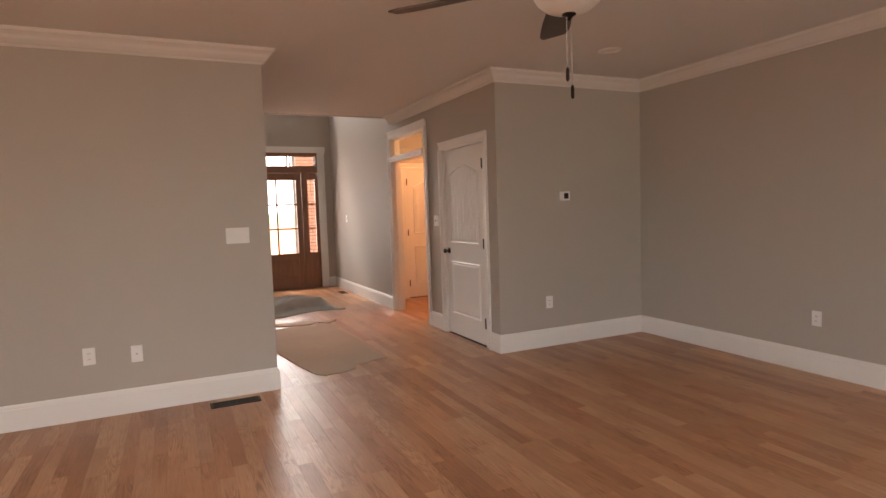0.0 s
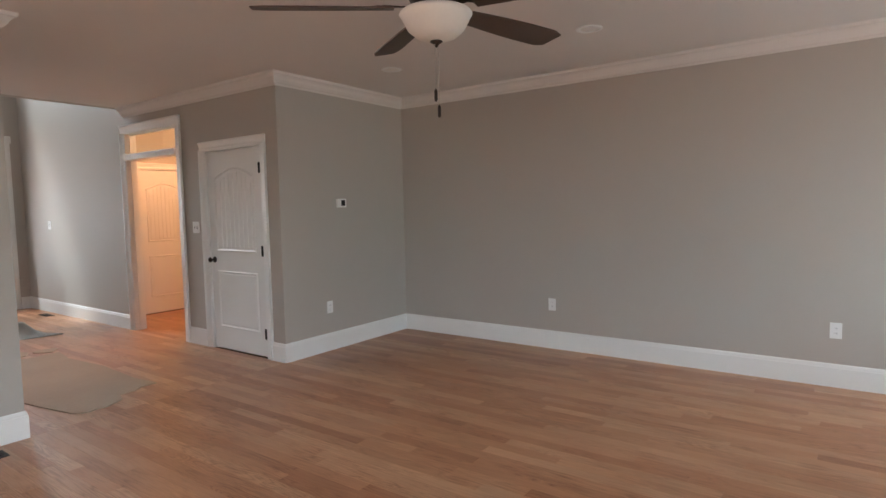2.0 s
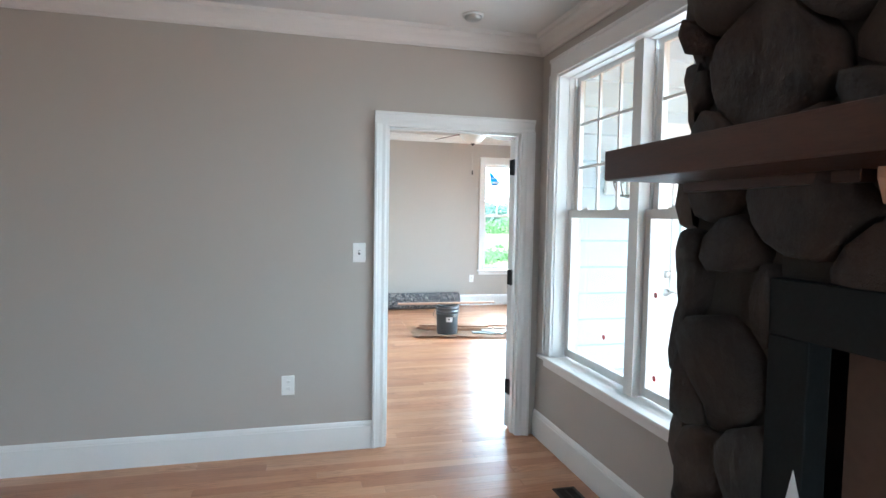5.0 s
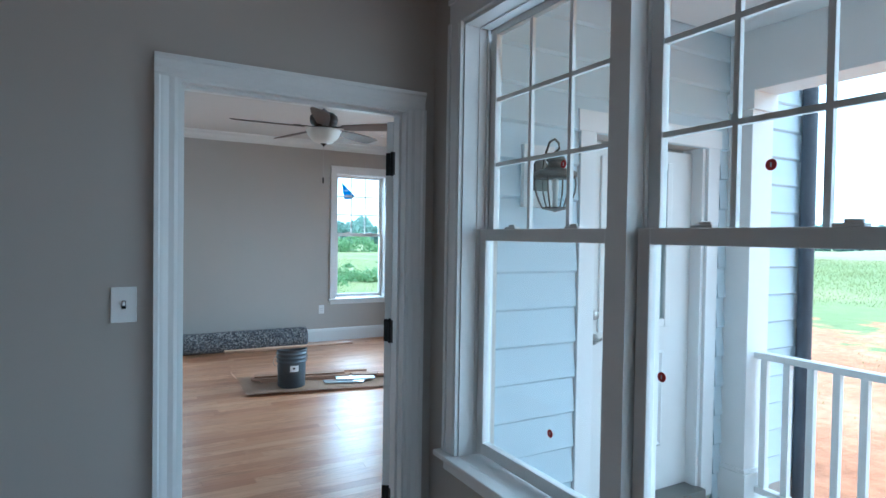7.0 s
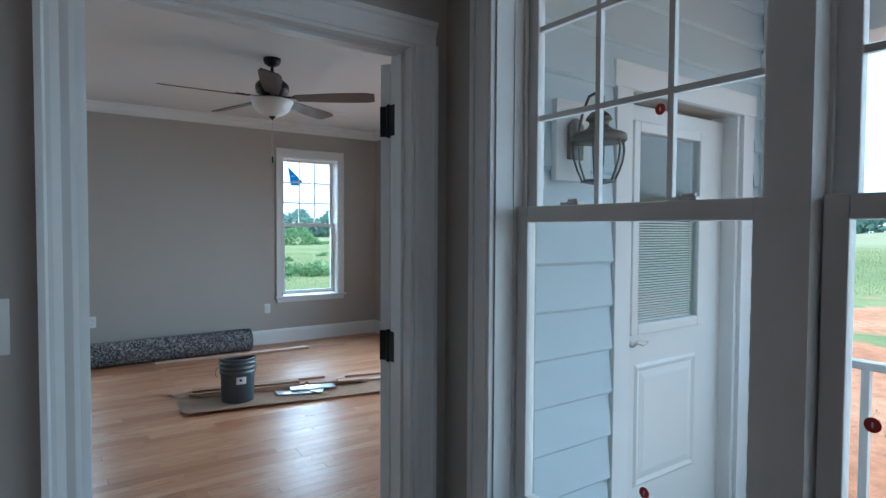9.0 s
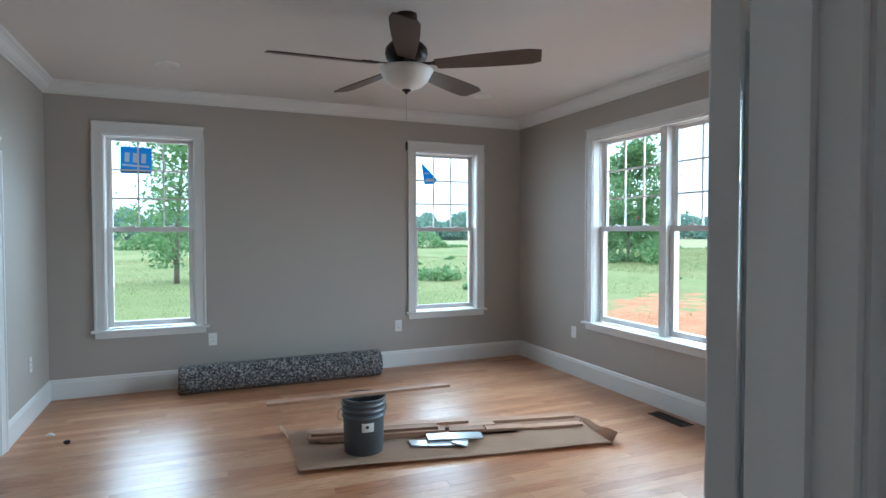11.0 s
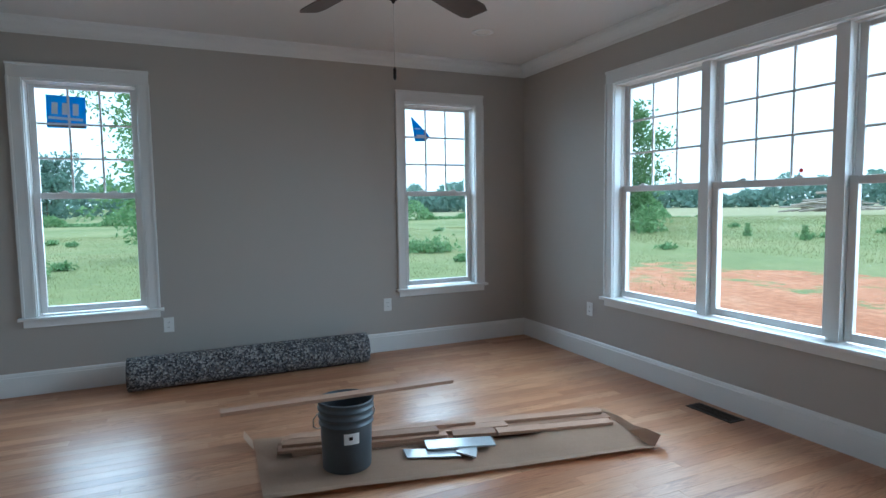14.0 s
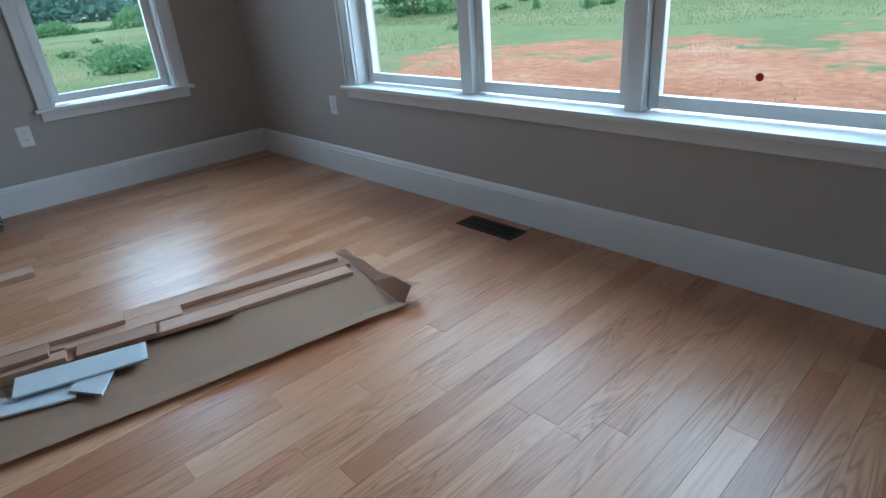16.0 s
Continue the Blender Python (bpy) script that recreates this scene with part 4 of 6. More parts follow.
# loose bits on the hearth
for x, y, a, w, d in ((-2.29, 0.90, 95, 0.075, 0.03), (-2.39, 0.925, 70, 0.06, 0.035), (-2.24, 0.83, 130, 0.09, 0.04)):
    bm = box(B(), -w / 2, w / 2, -d / 2, d / 2, 0, 0.014, 0.004)
    box(bm, -w / 5, w / 4, -d / 2 - 0.012, d / 2 + 0.006, 0.002, 0.01, 0.003)
    ob = tagged(part("debris_scrap", bm, BLACK), "small black scrap lying on the hearth slab", "debris", "scraps on the hearth")
    ob.matrix_world = pose(x, y, 0.325, 0, 0, a)
bm = box(B(), -0.13, 0.13, -0.10, 0.10, 0, 0.004)
for v in bm.verts:
    v.co.z += 0.02 * max(0, v.co.x)
ob = tagged(part("instruction_sheet", bm, WHITE), "white printed sheet lying on the hearth slab", "paper")
ob.matrix_world = pose(-2.43, 0.67, 0.326, 0, 0, 14)
jug = thing("caulk_jug", pose(-3.09, 0.572, 0.325), "white plastic jug with a handle on the hearth", "jug")
part("body", lathe(B(), [(0, 0), (0.095, 0.0), (0.10, 0.015), (0.10, 0.27), (0.085, 0.335), (0.045, 0.375), (0.04, 0.395), (0, 0.395)], 24), WHITE, jug, "", True)
part("handle", tube(B(), [(0.06, 0, 0.36), (0.12, 0, 0.345), (0.145, 0, 0.25), (0.10, 0, 0.18)], 0.013), WHITE, jug, "", True)
part("cap", lathe(B(), [(0, 0.395), (0.044, 0.395), (0.044, 0.42), (0, 0.42)], 20), WHITE, jug, "white screw cap")
jug.scale = (1.0, 1.0, 1.14)
tag = tagged(part("hang_tag", prism(B(), [(0, 0), (0.05, 0), (0.03, 0.09)], "y", -0.001, 0.001), WHITE), "white paper tag stuck on the firebox surround", "tag")
tag.matrix_world = pose(-2.66, FD + 0.038, 0.86)


# ---- ceiling fans ----
def blade_mesh(R):
    bm = B()
    n = 12
    up, lo = [], []
    for i in range(n + 1):
        f = i / n
        x = 0.19 + (R - 0.19) * f
        w = 0.052 + 0.028 * math.sin(min(1, f * 1.15) * math.pi * 0.55)
        if f > 0.93:
            w -= 0.02 * ((f - 0.93) / 0.07) ** 2
        up.append((x, w)), lo.append((x + (0.014 if i == n else 0), -w))
    outline = up + lo[::-1]
    prism(bm, outline, "z", -0.0035, 0.0035)
    return mesh_of("blade", bm, BLADE)


BLADE_ME = blade_mesh(0.82)


def ceiling_fan(x, y, ceil, drop, first, chains, label):
    """drop: from ceiling to the finial's tip; first: the turn of one blade in degrees."""
    fan = thing("ceiling_fan", pose(x, y, ceil), label, "ceiling fan", "ceiling fans")
    part("canopy", lathe(B(), [(0, 0), (0.068, 0), (0.068, -0.018), (0.058, -0.045), (0.03, -0.062), (0.016, -0.066), (0, -0.066)], 32), BRONZE, fan, "", True)
    zb = -drop + 0.215                                         # blade plane
    part("downrod", lathe(B(), [(0.0125, -0.06), (0.0125, zb + 0.10)], 16), BRONZE, fan, "", True)
    part("motor_housing", lathe(B(), [(0, zb + 0.115), (0.03, zb + 0.115), (0.045, zb + 0.10), (0.10, zb + 0.085), (0.128, zb + 0.055), (0.132, zb + 0.02), (0.12, zb - 0.015), (0.085, zb - 0.035), (0.08, zb - 0.06), (0, zb - 0.06)], 40), BRONZE, fan, "", True)
    for i in range(5):
        a = first + 72 * i
        m = pose(0, 0, zb - 0.052, 0, 0, a)
        bl = new("blade", BLADE_ME)
        bl.parent, bl.matrix_local = fan, m @ pose(0, 0, 0, -13)
        bm = prism(B(), [(0.075, -0.018), (0.16, -0.012), (0.21, -0.04), (0.27, -0.03), (0.29, 0.0), (0.27, 0.03), (0.21, 0.04), (0.16, 0.012), (0.075, 0.018)], "z", 0.004, 0.010)
        ir = part("blade_iron", bm, BRONZE, bl)
        for sx, sy in ((0.23, 0.02), (0.23, -0.02), (0.265, 0)):
            lathe(bm := B(), [(0, 0.014), (0.006, 0.013), (0.007, 0.010), (0, 0.010)], 8, (sx, sy, 0))
            part("screw", bm, BRONZE, ir)
    part("light_fitter", lathe(B(), [(0, zb - 0.06), (0.085, zb - 0.06), (0.10, zb - 0.075), (0.10, zb - 0.088), (0, zb - 0.088)], 40), BRONZE, fan, "", True)
    zr = zb - 0.072
    bowl = [(0.163, zr), (0.168, zr - 0.008), (0.160, zr - 0.018), (0.150, zr - 0.040), (0.130, zr - 0.075), (0.095, zr - 0.105), (0.05, zr - 0.122), (0, zr - 0.127)]
    inner = [(max(0, r - 0.006), z + 0.005) for r, z in bowl[::-1]]
    part("light_bowl", lathe(B(), bowl + inner, 48), FROST, fan, "frosted white glass bowl", True)
    zf = zr - 0.120
    part("finial", lathe(B(), [(0, zf), (0.026, zf - 0.002), (0.03, zf - 0.009), (0.018, zf - 0.016), (0.010, zf - 0.022), (0.007, zf - 0.03), (0, zf - 0.034)], 20), BRONZE, fan, "", True)
    for dx, length in chains:
        bm = B()
        n = int(length / 0.016)
        for k in range(n):
            bmesh.ops.create_icosphere(bm, subdivisions=1, radius=0.0032, matrix=Matrix.Translation((dx, 0.0, zf - 0.022 - k * 0.016)))
        tube(bm, [(dx, 0, zf - 0.02), (dx, 0, zf - 0.02 - length)], 0.0012, 6)
        ch = part("pull_chain", bm, STEEL, fan)
        e = zf - 0.02 - length
        part("pull_fob", lathe(B(), [(0, e), (0.004, e - 0.002), (0.0075, e - 0.012), (0.0075, e - 0.05), (0.004, e - 0.058), (0, e - 0.06)], 12, (dx, 0, 0)), BRONZE, ch, "dark pull-chain fob", True)
    return fan


ceiling_fan(-3.06, 3.135, LR_CEIL, 0.51, 58, ((0.012, 0.27), (-0.012, 0.20)), "dark bronze five-blade ceiling fan with frosted bowl and two chains")
ceiling_fan(3.01, -0.44, BED_CEIL, 0.478, 160, ((0.0, 0.30),), "dark bronze five-blade ceiling fan with frosted bowl and one chain")


# ---- plates, registers, ceiling fittings ----
def plate(name, m, w, h, label, category, slots=(), toggles=(), group=""):
    """A wall plate on a wall; local y points into the wall."""
    p = thing(name, m, label, category, group)
    part("cover_plate", box(B(), -w / 2, w / 2, -0.006, 0.002, -h / 2, h / 2, 0.003), PLATE, p)
    for z in slots:
        bm = lathe(B(), [(0, 0), (0.017, 0), (0.017, 0.0035), (0, 0.0035)], 20)
        bmesh.ops.transform(bm, matrix=pose(0, -0.005, z, 90), verts=bm.verts)
        r = part("receptacle", bm, PLATE, p)
        for dx in (-0.006, 0.006):
            part("slot", box(B(), dx - 0.0012, dx + 0.0012, -0.0092, -0.0086, z - 0.004, z + 0.005), DARK, r)
    for x in toggles:
        bm = box(B(), x - 0.005, x + 0.005, -0.022, -0.005, -0.002, 0.012, 0.002)
        # dark plate round the toggle: its slot, with the toggle's shadow painted in
        part("toggle_slot_shade", box(B(), x - 0.0065, x + 0.0065, -0.0068, -0.005, -0.014, 0.014), DARK, p, "dark plate for the toggle's slot and its shadow")
        part("toggle", bm, PLATE, p)
    return p


OUTLET = "white duplex outlet on the greige wall"
for m in (pose(0, 3.997, 0.444, 0, 0, -90), pose(0, 1.655, 0.436, 0, 0, -90), pose(-1.217, LR_N, 0.444), pose(-5.18, LR_N, 0.45), pose(BED_E, -1.282, 0.456, 0, 0, -90),
          pose(BED_E, 0.64, 0.45, 0, 0, -90), pose(4.585, BED_S, 0.455, 0, 0, 180), pose(5.08, BED_N, 0.45)):
    plate("outlet", m, 0.078, 0.122, OUTLET, "outlet", (0.02, -0.02), (), "wall outlets")
cable = plate("cable_outlet", pose(-4.88, LR_N, 0.43), 0.076, 0.122, "white cable plate beside an outlet", "outlet")
part("jack", lathe(B(), [(0, -0.016), (0.006, -0.016), (0.006, 0), (0.009, 0), (0.009, 0.004)], 12), STEEL, cable).matrix_local = pose(0, 0, 0, -90)
plate("light_switch", pose(0, 1.222, 1.264, 0, 0, -90), 0.08, 0.124, "white single toggle switch beside the doorway", "light switch", (), (0,))
plate("switch_plate", pose(-4.135, LR_N, 1.258), 0.172, 0.122, "wide white blank four-gang wall plate", "wall plate")
plate("light_switch", pose(CL_X, 7.29, 1.275, 0, 0, -90), 0.122, 0.122, "white double toggle switch beside the closet door", "light switch", (), (-0.023, 0.023))
plate("light_switch", pose(CL_X, 11.1, 1.29, 0, 0, -90), 0.078, 0.122, "white toggle switch on the foyer wall", "light switch", (), (0,))
th = thing("thermostat", pose(-1.02, LR_N, 1.50), "white thermostat with a dark screen", "thermostat")
part("body", box(B(), -0.062, 0.062, -0.026, 0.0, -0.045, 0.045, 0.006), PLATE, th)
part("screen", box(B(), -0.012, 0.042, -0.0285, -0.025, -0.028, 0.03, 0.002), DARK, th, "dark display")


def register(x, y, turn, w=0.36, d=0.13):
    r = thing("floor_register", pose(x, y, 0, 0, 0, turn), "dark brown slotted floor register set in the oak floor", "floor vent", "floor registers")
    bm = B()
    for s in (-1, 1):
        box(bm, s * w / 2, s * (w / 2 - 0.02), -d / 2, d / 2, 0, 0.006, 0.0015)
        box(bm, -w / 2 + 0.02, w / 2 - 0.02, s * d / 2, s * (d / 2 - 0.018), 0, 0.006, 0.0015)
    part("frame", bm, VENT, r)
    # no hole is cut: a near-black sheet gives the shade between the slats
    part("duct_shade", box(B(), -w / 2 + 0.02, w / 2 - 0.02, -d / 2 + 0.018, d / 2 - 0.018, 0.0005, 0.0012), DARK, r, "dark sheet standing in for the duct's shade")
    n = 22
    for i in range(n):
        x0 = -w / 2 + 0.02 + (w - 0.04) * (i + 0.5) / n
        part("slat", box(B(), x0 - 0.0028, x0 + 0.0028, -d / 2 + 0.018, d / 2 - 0.018, 0.0012, 0.0045), VENT, r)
    part("bar", box(B(), -w / 2 + 0.02, w / 2 - 0.02, -0.005, 0.005, 0.0013, 0.0052), VENT, r)


register(-0.97, 0.165, 0), register(-4.235, 5.715, 0), register(3.11, -2.70, 0), register(-1.95, 11.0, 90, 0.3, 0.11)


def downlight(x, y, z):
    d = thing("recessed_light", pose(x, y, z), "white recessed ceiling light, switched off", "ceiling light", "recessed lights")
    part("trim_ring", lathe(B(), [(0.062, 0.004), (0.062, -0.006), (0.085, -0.008), (0.094, -0.004), (0.095, 0.002)], 36), TRIM, d, "", True)
    part("lens", lathe(B(), [(0, -0.003), (0.05, -0.0035), (0.063, -0.001)], 36), FROST, d, "frosted lens", True)


for x, y, z in ((-1.19, 3.14, LR_CEIL), (-1.19, 5.0, LR_CEIL), (-1.2, 1.25, LR_CEIL), (4.73, 0.97, BED_CEIL), (4.73, -1.84, BED_CEIL)):
    downlight(x, y, z)
sd = thing("smoke_detector", pose(-0.33, 0.60, LR_CEIL), "small round ceiling sensor with a dark ring", "smoke detector")
part("base", lathe(B(), [(0, 0), (0.062, 0), (0.062, -0.010), (0, -0.010)], 30), PLATE, sd, "", True)
part("cover", lathe(B(), [(0.05, -0.010), (0.05, -0.024), (0.038, -0.032), (0, -0.034)], 30), STEEL, sd, "", True)

# ---- bedroom: padding roll, bucket, boards, cardboard, tiles ----
roll = thing("padding_roll", pose(5.43, -0.02, 0.132), "rolled grey speckled foam carpet padding on the floor", "carpet roll")
bm = B()
seg, nl, L = 40, 26, 1.92
rows = []
for j in range(nl + 1):
    y = -L / 2 + L * j / nl
    row = []
    for i in range(seg):
        a = 2 * math.pi * i / seg
        r = 0.132 + 0.006 * noise.noise(Vector((math.cos(a) * 1.5, y * 2.2, math.sin(a) * 1.5)))
        x, z = r * 1.04 * math.cos(a), r * math.sin(a)
        row.append(bm.verts.new((x, y, max(z, -0.130))))
    rows.append(row)
for a, b in zip(rows, rows[1:]):
    for i in range(seg):
        bm.faces.new((a[i], a[(i + 1) % seg], b[(i + 1) % seg], b[i]))
bm.faces.new(rows[0]), bm.faces.new(rows[-1])
bmesh.ops.recalc_face_normals(bm, faces=bm.faces)
part("outer_wrap", bm, PAD, roll, "", True)
for s in (-1, 1):
    pts = []
    for k in range(160):
        a = k / 160 * 9 * 2 * math.pi
        r = 0.012 + 0.112 * k / 160
        pts.append((r * math.cos(a), s * (L / 2 + 0.002), r * math.sin(a)))
    part("rolled_edge", tube(B(), pts, 0.003, 5), PAD, roll)

bucket = thing("bucket", pose(3.43, -0.27, 0.008), "grey plastic five-gallon bucket with a white label", "bucket")
outer = [(0, 0.0), (0.125, 0.0), (0.131, 0.004), (0.139, 0.24), (0.1405, 0.245), (0.148, 0.247), (0.148, 0.256), (0.1415, 0.26), (0.142, 0.285), (0.150, 0.287), (0.150, 0.296), (0.143, 0.30), (0.144, 0.325), (0.152, 0.327), (0.152, 0.337), (0.145, 0.341), (0.146, 0.362), (0.152, 0.364), (0.152, 0.374), (0.141, 0.375)]
inner = [(0.139, 0.36), (0.128, 0.012), (0, 0.012)]
part("body", lathe(B(), outer + inner, 48), GREY, bucket, "", True)
part("bail", tube(B(), [(0.0, 0.155, 0.31), (0.03, 0.172, 0.27), (0.06, 0.166, 0.22), (0.10, 0.14, 0.19), (0.15, 0.07, 0.175), (0.163, 0.0, 0.172), (0.15, -0.07, 0.175), (0.10, -0.14, 0.19), (0.06, -0.166, 0.22), (0.03, -0.172, 0.27), (0.0, -0.155, 0.31)], 0.0035, 8), STEEL, bucket, "wire bail handle", True)
bm = B()
for i in range(8):
    a0, a1 = math.radians(160 + i * 4.2), math.radians(164.2 + i * 4.2)
    rr = lambda z: 0.1335 + 0.008 * z / 0.24
    bm.faces.new([bm.verts.new((rr(z) * math.cos(a), rr(z) * math.sin(a), z)) for a, z in ((a0, 0.165), (a1, 0.165), (a1, 0.225), (a0, 0.225))])
part("label", bm, WHITE, bucket, "white printed label")
bm = B()
for i in range(2, 4):
    a0, a1 = math.radians(162 + i * 4.2), math.radians(166.2 + i * 4.2)
    bm.faces.new([bm.verts.new((0.1425 * math.cos(a), 0.1425 * math.sin(a), q)) for a, q in ((a0, 0.19), (a1, 0.19), (a1, 0.208), (a0, 0.208))])
part("print_bar", bm, BLACK, bucket, "dark printed square")


def board(name, x0, y0, x1, y1, z, w, t, mat, label, group=""):
    """A board from one end to the other along its middle line."""
    L = math.hypot(x1 - x0, y1 - y0)
    bm = box(B(), -L / 2, L / 2, -w / 2, w / 2, 0, t, 0.0015)
    box(bm, -L / 2 + 0.001, L / 2 - 0.001, w / 2, w / 2 + 0.006, t * 0.35, t * 0.65)
    ob = tagged(part(name, bm, mat), label, "board", group)
    ob.matrix_world = pose((x0 + x1) / 2, (y0 + y1) / 2, z, 0, 0, math.degrees(math.atan2(y1 - y0, x1 - x0)))
    return ob


board("oak_board", 3.455, 0.365, 3.425, -0.90, 0.3835, 0.07, 0.019, RAWWOOD, "loose oak board lying across the bucket rim")
# flattened cardboard box
cb = thing("flattened_carton", pose(3.45, -0.95, 0.0), "flattened brown cardboard carton with turned-up ends", "cardboard box")
bm = B()
nx, ny = 10, 26
grid = {}
for i in range(nx + 1):
    for j in range(ny + 1):
        u, v = i / nx, j / ny
        xa, xb = 3.20 + (2.82 - 3.20) * v - 3.45, 4.02 + (3.53 - 4.02) * v - 3.45
        x, y = xa + (xb - xa) * u, 0.20 + 0.95 + v * (-1.93 - 0.20) + u * -0.13 * (0.3 + 0.7 * v)
        z = 0.007 + 0.0025 * noise.noise(Vector((x * 3, y * 3, 0))) + max(0.0, 0.024 * (1 - u / 0.12)) * (0.8 + 0.2 * math.sin(v * 9))
        grid[i, j] = bm.verts.new((x, y, max(z, 0.0055)))
for i in range(nx):
    for j in range(ny):
        bm.faces.new((grid[i, j], grid[i + 1, j], grid[i + 1, j + 1], grid[i, j + 1]))
bmesh.ops.solidify(bm, geom=bm.faces[:], thickness=0.004)
bmesh.ops.recalc_face_normals(bm, faces=bm.faces)
sheet = part("sheet", bm, CARD, cb)


def flap(pts, name="flap"):
    bm = B()
    vs = [bm.verts.new(p) for p in pts]
    n = len(pts) // 2
    for i in range(n - 1):
        bm.faces.new((vs[i], vs[i + 1], vs[2 * n - 2 - i], vs[2 * n - 1 - i]))
    bmesh.ops.solidify(bm, geom=bm.faces[:], thickness=0.004)
    bmesh.ops.recalc_face_normals(bm, faces=bm.faces)
    part(name, bm, CARD, cb, "turned-up cardboard flap")


flap([(0.05, -1.085, 0.008), (-0.18, -1.045, 0.010), (-0.36, -1.01, 0.012), (-0.345, -1.05, 0.04), (-0.18, -1.085, 0.034), (0.04, -1.125, 0.014)])
flap([(-0.34, -1.01, 0.012), (-0.46, -0.985, 0.012), (-0.60, -0.962, 0.010), (-0.615, -1.0, 0.088), (-0.48, -1.02, 0.075), (-0.345, -1.05, 0.04)])
flap([(-0.52, -1.012, 0.079), (-0.615, -1.0, 0.088), (-0.635, -1.06, 0.08), (-0.535, -1.085, 0.045)])
flap([(0.40, 1.125, 0.005), (0.55, 1.115, 0.005), (0.56, 1.165, 0.075), (0.43, 1.18, 0.08)])
rng = random.Random(5)
for k, (xo, ya, yb, z, mat) in enumerate(((0.0, -0.02, -1.95, 0.010, RAWWOOD), (0.085, 0.05, -1.99, 0.010, RAWDARK), (0.17, 0.02, -1.93, 0.010, RAWWOOD), (0.06, -0.06, -1.30, 0.030, RAWWOOD), (0.142, 0.0, -1.97, 0.030, RAWWOOD), (0.0, 0.06, -0.9, 0.030, RAWWOOD), (0.03, 0.03, -0.86, 0.050, RAWDARK), (0.115, -0.02, -1.12, 0.050, RAWWOOD))):
    f = lambda y: 3.70 + xo + 0.225 * y
    board("oak_board", f(ya), ya, f(yb), yb, z, 0.078, 0.019, mat, "loose oak flooring board on the flattened carton", "loose flooring boards")
board("oak_board", 3.478, -0.93, 3.405, -1.18, 0.030, 0.082, 0.019, RAWDARK, "short dark oak offcut on the boards", "loose flooring boards")
board("oak_board", 3.395, -1.19, 3.328, -1.46, 0.030, 0.082, 0.019, RAWWOOD, "short reddish oak offcut on the boards", "loose flooring boards")


def tile(pts, z, label):
    bm = prism(B(), pts, "z", 0, 0.009)
    bmesh.ops.bevel(bm, geom=bm.edges[:], offset=0.0012, segments=1, affect="EDGES")
    tagged(part("ceramic_tile", bm, TILE), label, "tile", "loose tiles").location.z = z


tile([(3.45, -0.60), (3.327, -0.874), (3.223, -0.863), (3.335, -0.585)], 0.0135, "grey glazed tile strip on the cardboard")
tile([(3.35, -0.713), (3.475, -0.741), (3.352, -1.123), (3.232, -1.091)], 0.0318, "long grey glazed tile strip on the cardboard")
tile([(3.374, -0.925), (3.264, -0.852), (3.156, -0.923), (3.269, -0.99)], 0.0226, "small cut grey tile piece on the cardboard")
for x, y, a, mat, lab in ((4.4, 1.64, 30, BLACK, "small black scrap on the oak floor"), (4.62, 1.78, 80, WHITE, "small white scrap on the oak floor")):
    bm = box(B(), -0.028, 0.028, -0.012, 0.012, 0, 0.012, 0.003)
    box(bm, -0.008, 0.016, -0.022, 0.01, 0.002, 0.02, 0.003)
    tagged(part("debris_scrap", bm, mat), lab, "debris", "scraps on the floor").matrix_world = pose(x, y, 0, 0, 0, a)
slat = tagged(part("loose_strip", box(B(), -0.012, 0.012, -0.26, 0.26, 0, 0.012, 0.002), TRIM), "thin white strip lying on the window sill", "strip")
slat.matrix_world = pose(BED_E + 0.022, 1.25, SILL + 0.003)


# ---- labels and dots stuck on panes ----
def sticker(name, pts, m, mat, label, bars=()):
    ob = thing(name, m, label, "label")
    part("film", prism(B(), pts, "y", -0.0012, 0.0), mat, ob)
    for x0, x1, z0, z1, mm in bars:
        part("print_bar", box(B(), x0, x1, -0.0022, -0.0012, z0, z1), mm, ob, "plain printed bar")


EY = BED_E + 0.1348
sticker("window_label", [(-0.13, -0.13), (0.135, -0.115), (0.125, 0.13), (-0.14, 0.125)], pose(EY, 1.29, 2.184, 0, 3, -90), BLUE, "blue film label with pale shapes on the pane",
        ((-0.10, -0.06, -0.02, 0.07, WHITE), (-0.03, 0.01, -0.02, 0.07, WHITE), (0.04, 0.08, -0.02, 0.07, WHITE), (-0.12, 0.11, -0.06, -0.04, WHITE), (-0.12, 0.12, -0.115, -0.085, BARK)))
sticker("window_label", [(-0.06, -0.12), (0.06, -0.115), (0.10, -0.06), (-0.10, 0.13)], pose(EY, -1.71, 2.17, 0, 0, -90), BLUE, "folded blue film label on the pane", ((-0.04, 0.05, -0.07, -0.052, WHITE), (-0.06, 0.0, 0.0, 0.014, WHITE)))
sticker("window_label", [(-0.13, -0.115), (0.135, -0.10), (0.125, 0.13), (-0.14, 0.12)], pose(EY, 3.25, 2.2, 0, 0, -90), BLUE, "blue film label on the bathroom pane", ())
disc = [(0.014 * math.cos(k * math.pi / 10), 0.014 * math.sin(k * math.pi / 10)) for k in range(20)]
for x, z in ((-0.718, 0.826), (-0.72, 1.783), (-1.191, 1.132), (-1.466, 1.705), (-1.203, 0.721)):
    sticker("red_dot", disc, pose(x, -0.1348 if z > 1.5 else -0.0988, z, 0, 0, 180), RED, "round red paper dot on the pane", ((-0.0015, 0.0015, -0.005, 0.005, WHITE),))
for x, z in ((2.04, 0.748), (2.753, 1.6), (3.805, 1.627)):
    sticker("red_dot", disc, pose(x, BED_S - (0.1348 if z > 1.5 else 0.0988), z, 0, 0, 180), RED, "round red paper dot on the pane", ())

